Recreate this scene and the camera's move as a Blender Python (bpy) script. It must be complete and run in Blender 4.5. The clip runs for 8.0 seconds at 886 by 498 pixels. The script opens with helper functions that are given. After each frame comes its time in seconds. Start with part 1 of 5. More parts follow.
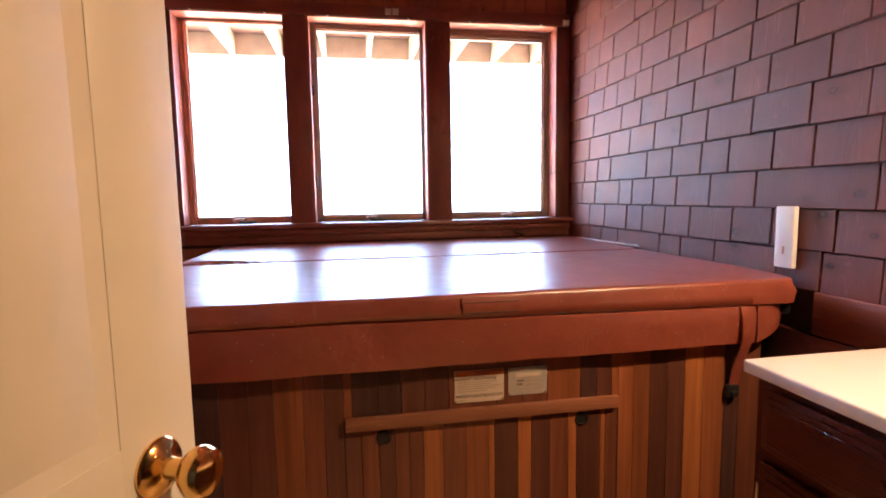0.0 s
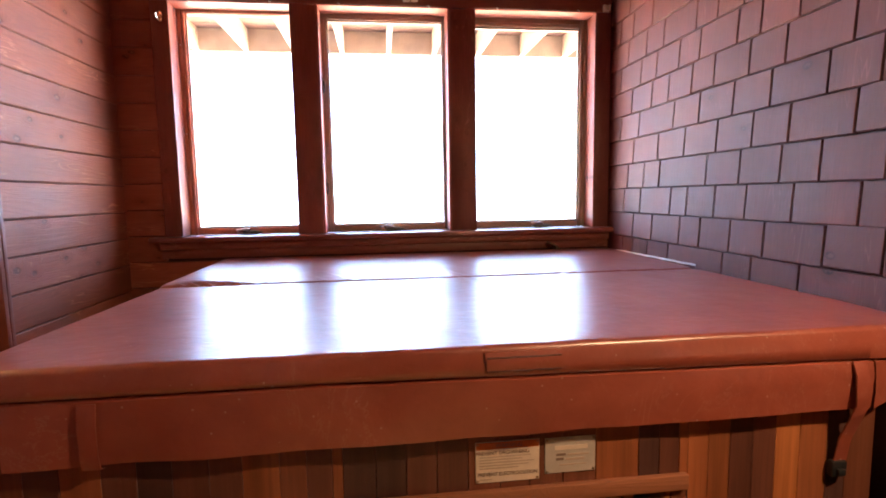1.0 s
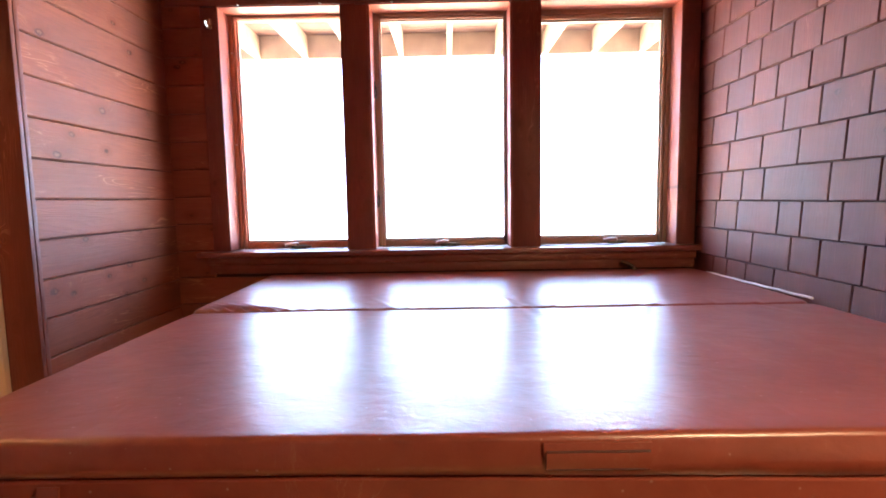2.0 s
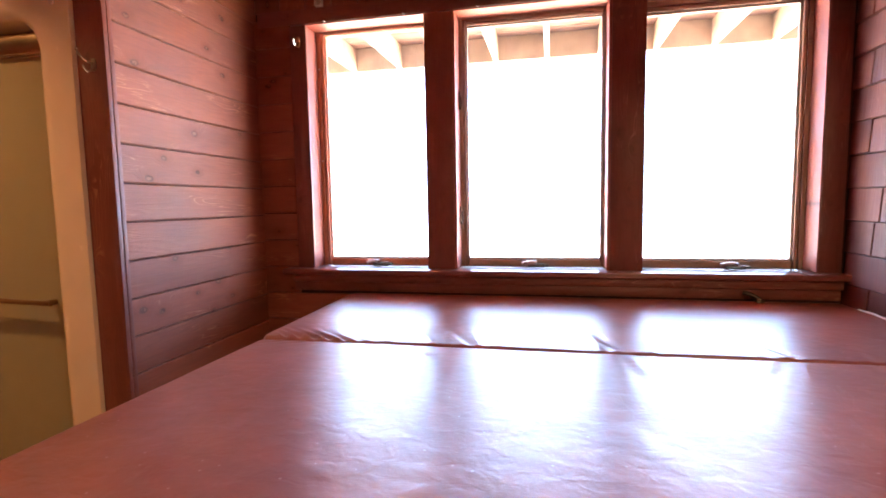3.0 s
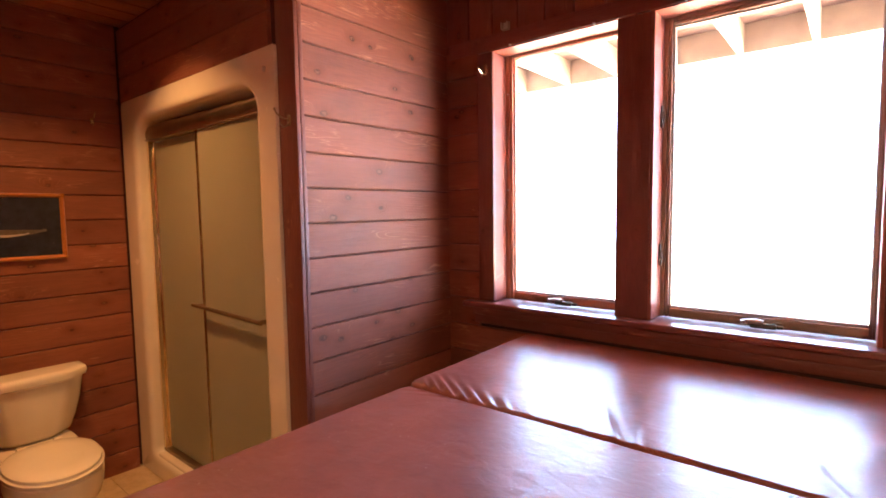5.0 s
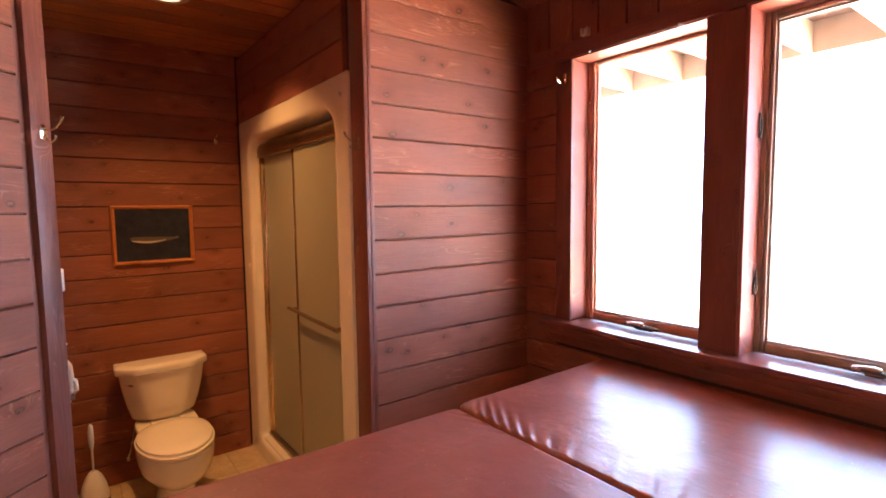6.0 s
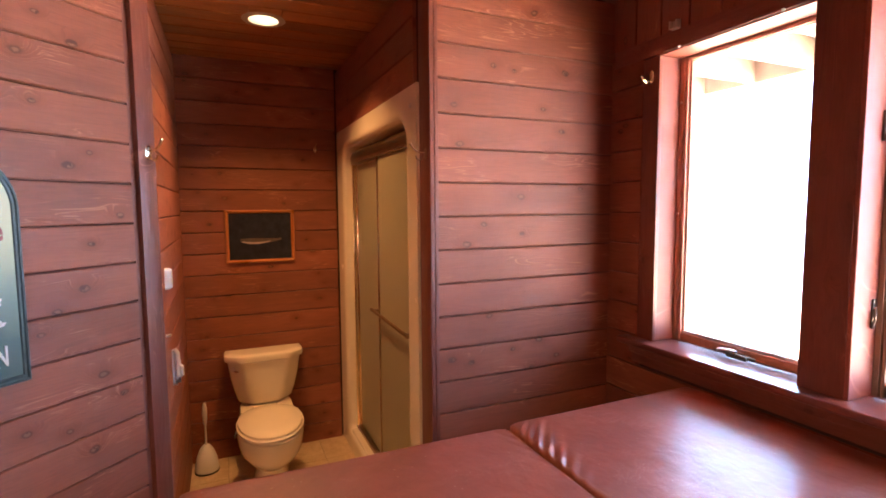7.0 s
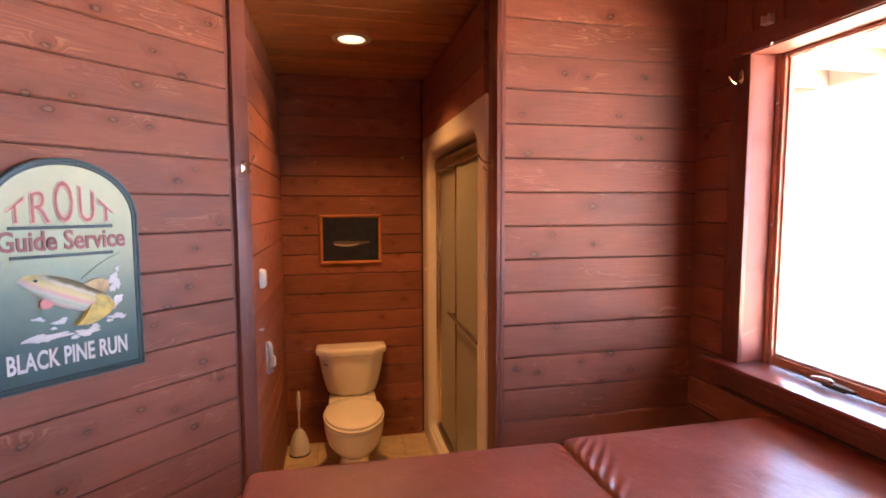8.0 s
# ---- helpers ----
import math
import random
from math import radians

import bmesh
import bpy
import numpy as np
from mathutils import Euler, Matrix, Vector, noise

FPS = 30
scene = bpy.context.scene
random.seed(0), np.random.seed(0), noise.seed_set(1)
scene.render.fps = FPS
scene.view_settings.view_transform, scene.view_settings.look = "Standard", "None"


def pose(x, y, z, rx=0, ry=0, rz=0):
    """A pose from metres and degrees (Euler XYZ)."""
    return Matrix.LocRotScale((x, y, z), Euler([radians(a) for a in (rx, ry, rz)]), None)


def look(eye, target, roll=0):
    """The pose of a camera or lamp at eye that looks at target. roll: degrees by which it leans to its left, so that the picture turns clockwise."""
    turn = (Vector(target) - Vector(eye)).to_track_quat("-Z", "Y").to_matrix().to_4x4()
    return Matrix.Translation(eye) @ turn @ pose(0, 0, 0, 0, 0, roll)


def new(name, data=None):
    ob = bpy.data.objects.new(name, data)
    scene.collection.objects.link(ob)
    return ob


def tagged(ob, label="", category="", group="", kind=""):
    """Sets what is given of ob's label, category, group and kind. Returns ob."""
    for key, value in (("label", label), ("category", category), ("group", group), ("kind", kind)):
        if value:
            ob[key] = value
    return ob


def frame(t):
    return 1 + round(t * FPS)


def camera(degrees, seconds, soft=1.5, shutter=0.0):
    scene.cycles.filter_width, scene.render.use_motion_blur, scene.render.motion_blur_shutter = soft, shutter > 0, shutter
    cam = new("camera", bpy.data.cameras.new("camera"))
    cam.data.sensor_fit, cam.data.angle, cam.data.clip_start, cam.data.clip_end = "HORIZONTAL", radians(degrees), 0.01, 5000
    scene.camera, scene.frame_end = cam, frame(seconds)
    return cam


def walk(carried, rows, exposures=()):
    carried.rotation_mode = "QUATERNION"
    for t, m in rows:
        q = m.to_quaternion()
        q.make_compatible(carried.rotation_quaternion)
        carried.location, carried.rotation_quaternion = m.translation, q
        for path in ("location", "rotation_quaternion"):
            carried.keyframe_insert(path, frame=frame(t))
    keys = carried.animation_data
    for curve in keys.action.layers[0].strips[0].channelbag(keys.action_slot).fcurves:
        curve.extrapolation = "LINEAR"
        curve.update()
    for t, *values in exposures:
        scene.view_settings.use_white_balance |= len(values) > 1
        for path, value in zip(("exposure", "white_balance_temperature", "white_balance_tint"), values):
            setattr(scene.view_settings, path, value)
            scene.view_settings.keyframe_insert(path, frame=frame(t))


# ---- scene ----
cam = camera(82.6, 8.0, soft=1.8)
METRES, EYE, TILT, LEAN, TURN = 1.9, 1.245, 0.0, 0.0, -11.4
PATH = [
    (0, (0.049, 0.049, 1.245), (0.393, 2.009, 1.039), -0.9),
    (0.5, (0.092, 0.209, 1.267), (0.411, 2.172, 1.061), -0.9),
    (1, (0.124, 0.375, 1.295), (0.366, 2.349, 1.086), -0.9),
    (2.5, (0.231, 0.74, 1.384), (0.029, 2.721, 1.197), -1.0),
    (3, (0.271, 0.832, 1.425), (-0.149, 2.779, 1.242), -1.0),
    (3.5, (0.279, 0.912, 1.458), (-0.35, 2.803, 1.282), -1.1),
    (4, (0.326, 0.997, 1.49), (-0.53, 2.797, 1.322), -1.1),
    (4.5, (0.378, 1.075, 1.516), (-0.688, 2.76, 1.362), -1.0),
    (6, (0.609, 1.339, 1.647), (-0.986, 2.536, 1.485), -0.7),
    (6.5, (0.656, 1.45, 1.675), (-1.068, 2.449, 1.509), -0.6),
    (7, (0.692, 1.542, 1.697), (-1.133, 2.341, 1.53), -0.4),
    (7.5, (0.734, 1.615, 1.72), (-1.164, 2.22, 1.55), -0.4),
    (8, (0.776, 1.671, 1.737), (-1.173, 2.087, 1.571), -0.2),
]
EXPOSURES = ((0.0, 2.5), (2.5, 2.55), (4.5, 2.66), (6.5, 2.66), (8.0, 2.6))
walk(cam, [(t, look(eye, target, roll)) for t, eye, target, roll in PATH], EXPOSURES)

# ---- world, sun, lights ----
world = bpy.data.worlds.new("sky")
scene.world = world
world.use_nodes = True
wn, wl = world.node_tree.nodes, world.node_tree.links
sky = wn.new("ShaderNodeTexSky")
sky.sky_type, sky.sun_disc = "NISHITA", False
sky.sun_elevation, sky.sun_rotation = radians(40), radians(99)
wl.new(sky.outputs["Color"], wn["Background"].inputs["Color"])
wn["Background"].inputs["Strength"].default_value = 0.15

SUN, GLOW, CAN_W, WALL_W = 5.0, 6.2, 2.3, 8.2


def lamp(name, kind, m, energy, color, **more):
    data = bpy.data.lights.new(name, kind)
    data.energy, data.color = energy, color
    for key, value in more.items():
        if key == "angle":
            data.angle = value
        elif key == "spread":
            data.spread = value
        elif key == "size":
            data.size = value
        elif key == "shape":
            data.shape = value
        elif key == "size_y":
            data.size_y = value
        elif key == "radius":
            data.shadow_soft_size = value
    ob = new(name, data)
    ob.matrix_world = m
    return ob


lamp("sun", "SUN", look((9.0, -1.4, 7.6), (0, 0, 0)), SUN, (1.0, 0.93, 0.82), angle=radians(0.5))
lamp("alcove_lamp", "AREA", pose(-2.09, 1.78, 2.650), CAN_W, (1.0, 0.48, 0.165), size=0.13, shape="DISK", spread=radians(114))
lamp("vanity_bulb", "AREA", pose(1.37, 0.40, 2.06), WALL_W, (1.0, 0.62, 0.34), size=0.12, shape="DISK")


# ---- materials ----
class Nodes:
    def __init__(self, name):
        self.m = bpy.data.materials.new(name)
        self.m.use_nodes = True
        self.t = self.m.node_tree
        self.b = self.t.nodes["Principled BSDF"]

    def node(self, kind, **inputs):
        n = self.t.nodes.new("ShaderNode" + kind)
        for key, value in inputs.items():
            self.put(n, key.replace("_", " "), value)
        return n

    def put(self, n, key, value):
        sock = n.inputs[int(key)] if key.isdigit() else n.inputs[key]
        if isinstance(value, bpy.types.NodeSocket):
            self.t.links.new(value, sock)
        else:
            sock.default_value = value

    def math(self, op, a, b=0.0, c=0.0):
        n = self.t.nodes.new("ShaderNodeMath")
        n.operation = op
        for k, v in enumerate((a, b, c)):
            self.put(n, str(k), v)
        return n.outputs[0]

    def vmath(self, op, a, b):
        n = self.t.nodes.new("ShaderNodeVectorMath")
        n.operation = op
        self.put(n, "0", a)
        self.put(n, "1", b)
        return n.outputs[0]

    def mix(self, f, a, b, blend="MIX"):
        n = self.t.nodes.new("ShaderNodeMix")
        n.data_type, n.blend_type = "RGBA", blend
        self.put(n, "0", f)
        self.put(n, "6", a)
        self.put(n, "7", b)
        return n.outputs[2]

    def ramp(self, f, *stops):
        n = self.t.nodes.new("ShaderNodeValToRGB")
        while len(n.color_ramp.elements) < len(stops):
            n.color_ramp.elements.new(0.5)
        for e, (p, v) in zip(n.color_ramp.elements, stops):
            e.position = p
            e.color = (v, v, v, 1) if isinstance(v, (int, float)) else (*v, 1)
        self.put(n, "0", f)
        return n.outputs[0]

    def coords(self, scatter=True):
        at = self.node("TexCoord").outputs["Object"]
        if not scatter:
            return at
        r = self.node("ObjectInfo").outputs["Random"]
        c = self.node("CombineXYZ", X=self.math("MULTIPLY", r, 61.0), Y=self.math("MULTIPLY", r, 17.0), Z=self.math("MULTIPLY", r, 37.0))
        return self.vmath("ADD", at, c.outputs[0])

    def noise(self, at, scale, detail=4.0, rough=0.55, warp=0.0):
        return self.node("TexNoise", Vector=at, Scale=scale, Detail=detail, Roughness=rough, Distortion=warp).outputs[0]

    def bump(self, h, strength, dist):
        self.put(self.b, "Normal", self.node("Bump", Strength=strength, Distance=dist, Height=h).outputs[0])

    def done(self, color=None, rough=None, metal=None, **more):
        for key, v in (("Base Color", color), ("Roughness", rough), ("Metallic", metal)):
            if v is not None:
                self.put(self.b, key, (*v, 1) if isinstance(v, tuple) and len(v) == 3 else v)
        for key, v in more.items():
            self.put(self.b, key.replace("_", " "), v)
        return self.m


def stained_wood(name, base, rough=0.42, knots=1.0, grain=1.0, spread=0.19, along=0, coat=0.0, tones=0.3, spots=None, planks=False):
    """Stained boards: grain runs along the local x axis (or z), with knots, flat-sawn rings and a tone of its own for each piece."""
    n = Nodes(name)
    at = n.coords()
    ax = (1.0, 1.0, 1.0)
    if along == 1:
        sp = n.node("SeparateXYZ", Vector=at)
        at = n.node("CombineXYZ", X=sp.outputs[1], Y=sp.outputs[2], Z=sp.outputs[0]).outputs[0]
    if along == 2:
        sp = n.node("SeparateXYZ", Vector=at)
        at = n.node("CombineXYZ", X=sp.outputs[2], Y=sp.outputs[1], Z=sp.outputs[0]).outputs[0]
    rnd = n.node("NewGeometry").outputs["Random Per Island"] if planks else n.node("ObjectInfo").outputs["Random"]
    if planks:
        at = n.vmath("ADD", at, n.node("CombineXYZ", X=n.math("MULTIPLY", rnd, 23.0), Y=n.math("MULTIPLY", rnd, 41.0), Z=0.0).outputs[0])
    # knots pull the grain around them
    sp = n.node("SeparateXYZ", Vector=at)
    kv = n.node("TexVoronoi")
    kv.voronoi_dimensions = "2D"
    n.put(kv, "Vector", n.node("CombineXYZ", X=n.math("MULTIPLY", sp.outputs[0], 3.4), Y=n.math("MULTIPLY", sp.outputs[2], 6.0), Z=0.0).outputs[0])
    n.put(kv, "Scale", 1.0)
    wob = n.noise(n.vmath("MULTIPLY", at, (40.0, 40.0, 40.0)), 1.0, 2.0)
    size = n.math("MULTIPLY", n.node("SeparateXYZ", Vector=kv.outputs["Color"]).outputs[0], 0.062)
    kd = n.math("ADD", n.math("ADD", kv.outputs["Distance"], size), n.math("MULTIPLY", n.math("SUBTRACT", wob, 0.5), 0.05))
    if spots:       # knots where the boards have them: a way along the wall, its zero, and places along it and up
        way, zero, places = spots
        world_at = n.node("NewGeometry").outputs["Position"]
        dot = n.t.nodes.new("ShaderNodeVectorMath")
        dot.operation = "DOT_PRODUCT"
        n.put(dot, "0", world_at)
        n.put(dot, "1", way)
        up = n.node("SeparateXYZ", Vector=world_at).outputs[2]
        flat = n.node("CombineXYZ", X=n.math("MULTIPLY", n.math("SUBTRACT", dot.outputs["Value"], zero), 0.62), Y=up, Z=0.0).outputs[0]
        near = 9.0
        for k, (u, z) in enumerate(places):
            far = n.t.nodes.new("ShaderNodeVectorMath")
            far.operation = "DISTANCE"
            n.put(far, "0", flat)
            n.put(far, "1", (u * 0.62, z, 0.0))
            near = n.math("MINIMUM", near, n.math("MULTIPLY", far.outputs["Value"], (5.2, 6.4, 8.0)[k % 3]))
        kd = n.math("ADD", near, n.math("MULTIPLY", n.math("SUBTRACT", wob, 0.5), 0.07))
    core = n.ramp(kd, (0.045, 1.0), (0.075, 0.0))
    eye = n.math("MULTIPLY", n.ramp(kd, (0.034, 1.0), (0.050, 0.0)), n.ramp(wob, (0.42, 0.0), (0.48, 1.0)))
    halo = n.ramp(kd, (0.05, 1.0), (0.25, 0.0))
    warp = n.vmath("ADD", at, n.node("CombineXYZ", X=0.0, Y=0.0, Z=n.math("MULTIPLY", halo, 0.045)).outputs[0])
    ringat = n.vmath("MULTIPLY", warp, (1.1, 1.0, 16.0))
    rings = n.noise(ringat, 1.0, 3.0, 0.5, 0.6)
    lines = n.math("SINE", n.math("MULTIPLY", rings, 60.0))
    fine = n.noise(n.vmath("MULTIPLY", warp, (9.0, 60.0, 190.0)), 1.0, 5.0, 0.65)
    blotch = n.noise(n.vmath("MULTIPLY", at, (2.2, 2.0, 7.0)), 1.0, 4.0, 0.6)
    light = tuple(min(1.0, c * (1 + spread)) for c in base)
    dark = tuple(c * (1 - spread) for c in base)
    c = n.mix(n.ramp(blotch, (0.3, 0.0), (0.7, 1.0)), (*dark, 1), (*light, 1))
    c = n.mix(n.math("MULTIPLY", n.ramp(fine, (0.35, 1.0), (0.6, 0.0)), 0.22 * grain), c, (*(v * 0.5 for v in base), 1))
    c = n.mix(n.math("MULTIPLY", n.ramp(lines, (0.55, 0.0), (1.0, 1.0)), 0.25 * grain), c, (*(v * 0.6 for v in base), 1))
    # pale ring lines on worn patches, with the stain's glossy highlights painted in
    worn = n.ramp(n.noise(n.vmath("MULTIPLY", at, (2.6, 1.0, 9.0)), 1.0, 2.0), (0.54, 0.0), (0.63, 1.0))
    pale = n.math("MULTIPLY", worn, n.ramp(n.math("SINE", n.math("MULTIPLY", rings, 110.0)), (0.80, 0.0), (1.0, 1.0)))
    c = n.mix(n.math("MULTIPLY", pale, 0.72 * grain), c, (min(1.0, base[0] * 1.8), base[1] * 2.4, base[2] * 2.4, 1))
    tone = n.math("MULTIPLY_ADD", rnd, tones, 1.0 - tones / 2)
    c = n.mix(1.0, c, n.node("CombineColor", Red=tone, Green=tone, Blue=tone).outputs[0], "MULTIPLY")
    if knots:
        c = n.mix(n.math("MULTIPLY", halo, 0.60 * knots), c, (base[0] * 0.62, base[1] * 0.44, base[2] * 0.28, 1))
        c = n.mix(n.math("MULTIPLY", core, 0.95 * knots), c, (base[0] * 0.26, base[1] * 0.18, base[2] * 0.14, 1))
        c = n.mix(n.math("MULTIPLY", eye, 0.3 * knots), c, (min(1.0, base[0] * 1.9), base[1] * 2.8, base[2] * 2.8, 1))
    h = n.math("ADD", n.math("MULTIPLY", fine, 0.5), n.math("MULTIPLY", lines, 0.16))
    h = n.math("SUBTRACT", h, n.math("MULTIPLY", core, 0.6 * knots))
    n.bump(h, 0.5 * grain, 0.002)
    r = n.math("MULTIPLY_ADD", blotch, 0.22, rough - 0.11)
    return n.done(c, r, 0.0, Coat_Weight=coat, Coat_Roughness=0.3)


def plain(name, color, rough=0.5, metal=0.0, vary=0.12, scale=8.0, bumpy=0.0, grit=60.0, **more):
    """A plain surface with a little unevenness of tone, sheen and relief."""
    n = Nodes(name)
    at = n.coords(False)
    a = n.noise(at, scale, 5.0)
    c = n.mix(n.ramp(a, (0.3, 0.0), (0.7, 1.0)), (*(v * (1 - vary) for v in color), 1), (*(min(1.0, v * (1 + vary)) for v in color), 1))
    if bumpy:
        n.bump(n.noise(at, grit, 4.0), bumpy, 0.002)
    return n.done(c, n.math("MULTIPLY_ADD", a, 0.12, rough - 0.06), metal, **more)


RED = (0.278, 0.088, 0.048)
wood_wall = stained_wood("red_stained_boards", RED, 0.56)
KNOTS_WEST = ((2.825, 2.535), (2.623, 2.292), (2.726, 2.279), (2.993, 2.294), (2.438, 2.117), (2.876, 2.127), (2.464, 1.958), (2.979, 2.033), (3.088, 1.775), (2.762, 1.739), (2.578, 1.619),
              (2.769, 1.574), (2.494, 1.536), (2.603, 1.218), (2.957, 1.227), (2.423, 1.042), (2.514, 1.018), (2.726, 1.054), (2.863, 1.083), (2.964, 0.998), (2.825, 0.956))
KNOTS_SIGN = ((0.459, 2.385), (0.605, 2.231), (0.284, 2.295), (0.18, 2.229), (0.663, 2.078), (0.539, 2.092), (0.609, 2.041), (0.427, 2.034), (0.308, 2.025), (0.342, 2.166), (0.066, 2.452), (0.145, 1.885),
              (0.214, 1.839), (0.052, 1.676), (0.159, 1.58), (0.189, 1.433), (0.279, 1.371), (0.33, 1.309), (0.145, 1.127), (0.388, 1.015), (0.266, 0.973), (0.732, 1.02), (0.64, 0.832), (0.559, 0.997), (0.192, 0.878), (0.075, 1.038))
wood_west = stained_wood("red_stained_west_boards", RED, 0.56, spots=((0.0, 1.0, 0.0), 0.0, KNOTS_WEST))
wood_sign = stained_wood("red_stained_sign_boards", RED, 0.56, spots=((0.70711, -0.70711, 0.0), -1.90636, KNOTS_SIGN))
KNOTS_EAST = ((1.884, 1.693), (2.357, 1.681), (1.453, 1.221), (1.278, 1.235), (1.36, 1.014), (1.232, 1.115), (1.399, 1.173), (1.387, 1.547), (2.158, 1.53), (1.752, 1.095), (2.591, 1.317), (2.87, 1.978), (1.761, 1.047))
wood_shingle = stained_wood("red_stained_shingles", (0.142, 0.039, 0.029), 0.57, knots=1.0, grain=0.75, spread=0.22, tones=0.22, along=2, spots=((0.0, 1.0, 0.0), 0.0, KNOTS_EAST))
wood_trim = stained_wood("red_stained_trim", (0.205, 0.066, 0.045), 0.42, knots=0.35, spread=0.18)
wood_trim_up = stained_wood("red_stained_uprights", (0.205, 0.066, 0.045), 0.42, knots=0.35, spread=0.18, along=2)
wood_ceiling = stained_wood("warm_stained_ceiling", (0.24, 0.075, 0.045), 0.45, knots=0.7, tones=0.4, planks=True)
wood_honey = stained_wood("honey_stained_ceiling", (0.38, 0.132, 0.042), 0.42, knots=0.8, grain=1.2, spread=0.3, tones=0.6, planks=True, along=1)
# shade of the board gaps put into the colour, darker than the boards
wood_backing = plain("dark_joint", (0.055, 0.018, 0.013), 0.8)
wood_rail = stained_wood("redwood_rail", (0.26, 0.10, 0.052), 0.45, knots=0.0)
wood_picture = stained_wood("orange_pine_frame", (0.45, 0.16, 0.05), 0.3, knots=0.0)
wood_vanity = stained_wood("dark_red_cabinet", (0.085, 0.021, 0.018), 0.30, knots=0.0, spread=0.15)
wood_rafter = plain("pale_joist", (0.42, 0.35, 0.29), 0.7, vary=0.15)
wood_soffit = plain("brown_soffit", (0.18, 0.112, 0.100), 0.7, vary=0.25, scale=5.0)
sash_tan = plain("tan_sash", (0.34, 0.25, 0.19), 0.5)
sash_red = plain("red_sash", (0.52, 0.23, 0.15), 0.4, vary=0.2)
brass = plain("polished_brass", (0.80, 0.52, 0.20), 0.14, 1.0, vary=0.06)
steel = plain("satin_metal", (0.62, 0.60, 0.56), 0.28, 1.0, vary=0.08)
bronze = plain("bronze_metal", (0.36, 0.27, 0.19), 0.32, 1.0, vary=0.15)
pale_gold = plain("pale_gold_metal", (0.86, 0.74, 0.52), 0.18, 1.0, vary=0.08)
dark_metal = plain("dark_metal", (0.09, 0.065, 0.05), 0.45, 0.8)
porcelain = plain("cream_porcelain", (0.80, 0.72, 0.58), 0.12, vary=0.02, Coat_Weight=0.5, Coat_Roughness=0.05)
acrylic = plain("cream_acrylic", (0.78, 0.68, 0.54), 0.25, vary=0.03)
white_plastic = plain("white_plastic", (0.80, 0.80, 0.78), 0.4, vary=0.03)
black_rubber = plain("black_plastic", (0.012, 0.012, 0.013), 0.45)
door_paint = plain("cream_door_paint", (0.80, 0.75, 0.61), 0.45, vary=0.03, bumpy=0.12, grit=90.0)
wall_paint = plain("cream_wall_paint", (0.75, 0.68, 0.56), 0.7, vary=0.03, bumpy=0.1)
counter_top = plain("white_cultured_marble", (0.82, 0.77, 0.70), 0.22, vary=0.03, scale=3.0)
tile_mat = Nodes("beige_tile")
_at = tile_mat.coords()
_a, _b = tile_mat.noise(_at, 6.0, 6.0, 0.6, 0.8), tile_mat.noise(_at, 45.0, 4.0)
_c = tile_mat.mix(tile_mat.ramp(_a, (0.3, 0.0), (0.7, 1.0)), (0.50, 0.36, 0.21, 1), (0.66, 0.52, 0.34, 1))
_c = tile_mat.mix(tile_mat.math("MULTIPLY", tile_mat.ramp(_b, (0.35, 1.0), (0.55, 0.0)), 0.3), _c, (0.36, 0.24, 0.13, 1))
tile_mat.bump(_b, 0.1, 0.002)
tile_mat = tile_mat.done(_c, 0.35)
grout = plain("grout", (0.36, 0.27, 0.18), 0.9)

# red vinyl of the cover: mottled, finely creased, a few pale scuffs
v = Nodes("red_vinyl")
at = v.coords(False)
big, mid, peb = v.noise(at, 3.0, 4.0, 0.6, 0.5), v.noise(at, 10.0, 3.0, 0.5, 0.3), v.noise(at, 260.0, 2.0)
c = v.mix(v.ramp(big, (0.3, 0.0), (0.7, 1.0)), (0.200, 0.043, 0.025, 1), (0.285, 0.069, 0.041, 1))
mottle = v.noise(at, 13.0, 6.0, 0.65, 0.6)
c = v.mix(v.math("MULTIPLY", v.ramp(mottle, (0.45, 0.0), (0.75, 1.0)), 0.38), c, (0.34, 0.100, 0.070, 1))
c = v.mix(v.math("MULTIPLY", v.ramp(mottle, (0.25, 1.0), (0.48, 0.0)), 0.30), c, (0.125, 0.028, 0.021, 1))
sv = v.node("TexVoronoi")
v.put(sv, "Vector", at)
v.put(sv, "Scale", 30.0)
few = v.ramp(v.node("SeparateXYZ", Vector=sv.outputs["Color"]).outputs[0], (0.40, 0.0), (0.42, 1.0))
lint = v.math("MULTIPLY", few, v.ramp(sv.outputs["Distance"], (0.060, 1.0), (0.090, 0.0)))
streak = v.noise(v.vmath("MULTIPLY", at, (5.0, 1.6, 3.0)), 1.0, 6.0, 0.7, 1.2)
rub = v.math("MULTIPLY", v.ramp(streak, (0.490, 0.0), (0.500, 1.0), (0.510, 0.0)), v.ramp(big, (0.50, 0.0), (0.62, 1.0)))
c = v.mix(v.math("MULTIPLY", rub, 0.24), c, (0.50, 0.30, 0.25, 1))
c = v.mix(v.math("MULTIPLY", lint, 0.35), c, (0.62, 0.50, 0.45, 1))
fine = v.noise(v.vmath("MULTIPLY", at, (18.0, 26.0, 20.0)), 1.0, 3.0, 0.5, 0.6)
relief_h = v.math("ADD", v.math("MULTIPLY", mid, 0.9), v.math("MULTIPLY", fine, 0.58))
v.bump(v.math("ADD", relief_h, v.math("MULTIPLY", peb, 0.05)), 0.5, 0.006)
vinyl = v.done(c, v.math("MULTIPLY_ADD", mid, 0.08, 0.295), 0.0, Specular_IOR_Level=0.9, Coat_Weight=0.35, Coat_Roughness=0.38, Coat_IOR=1.5)

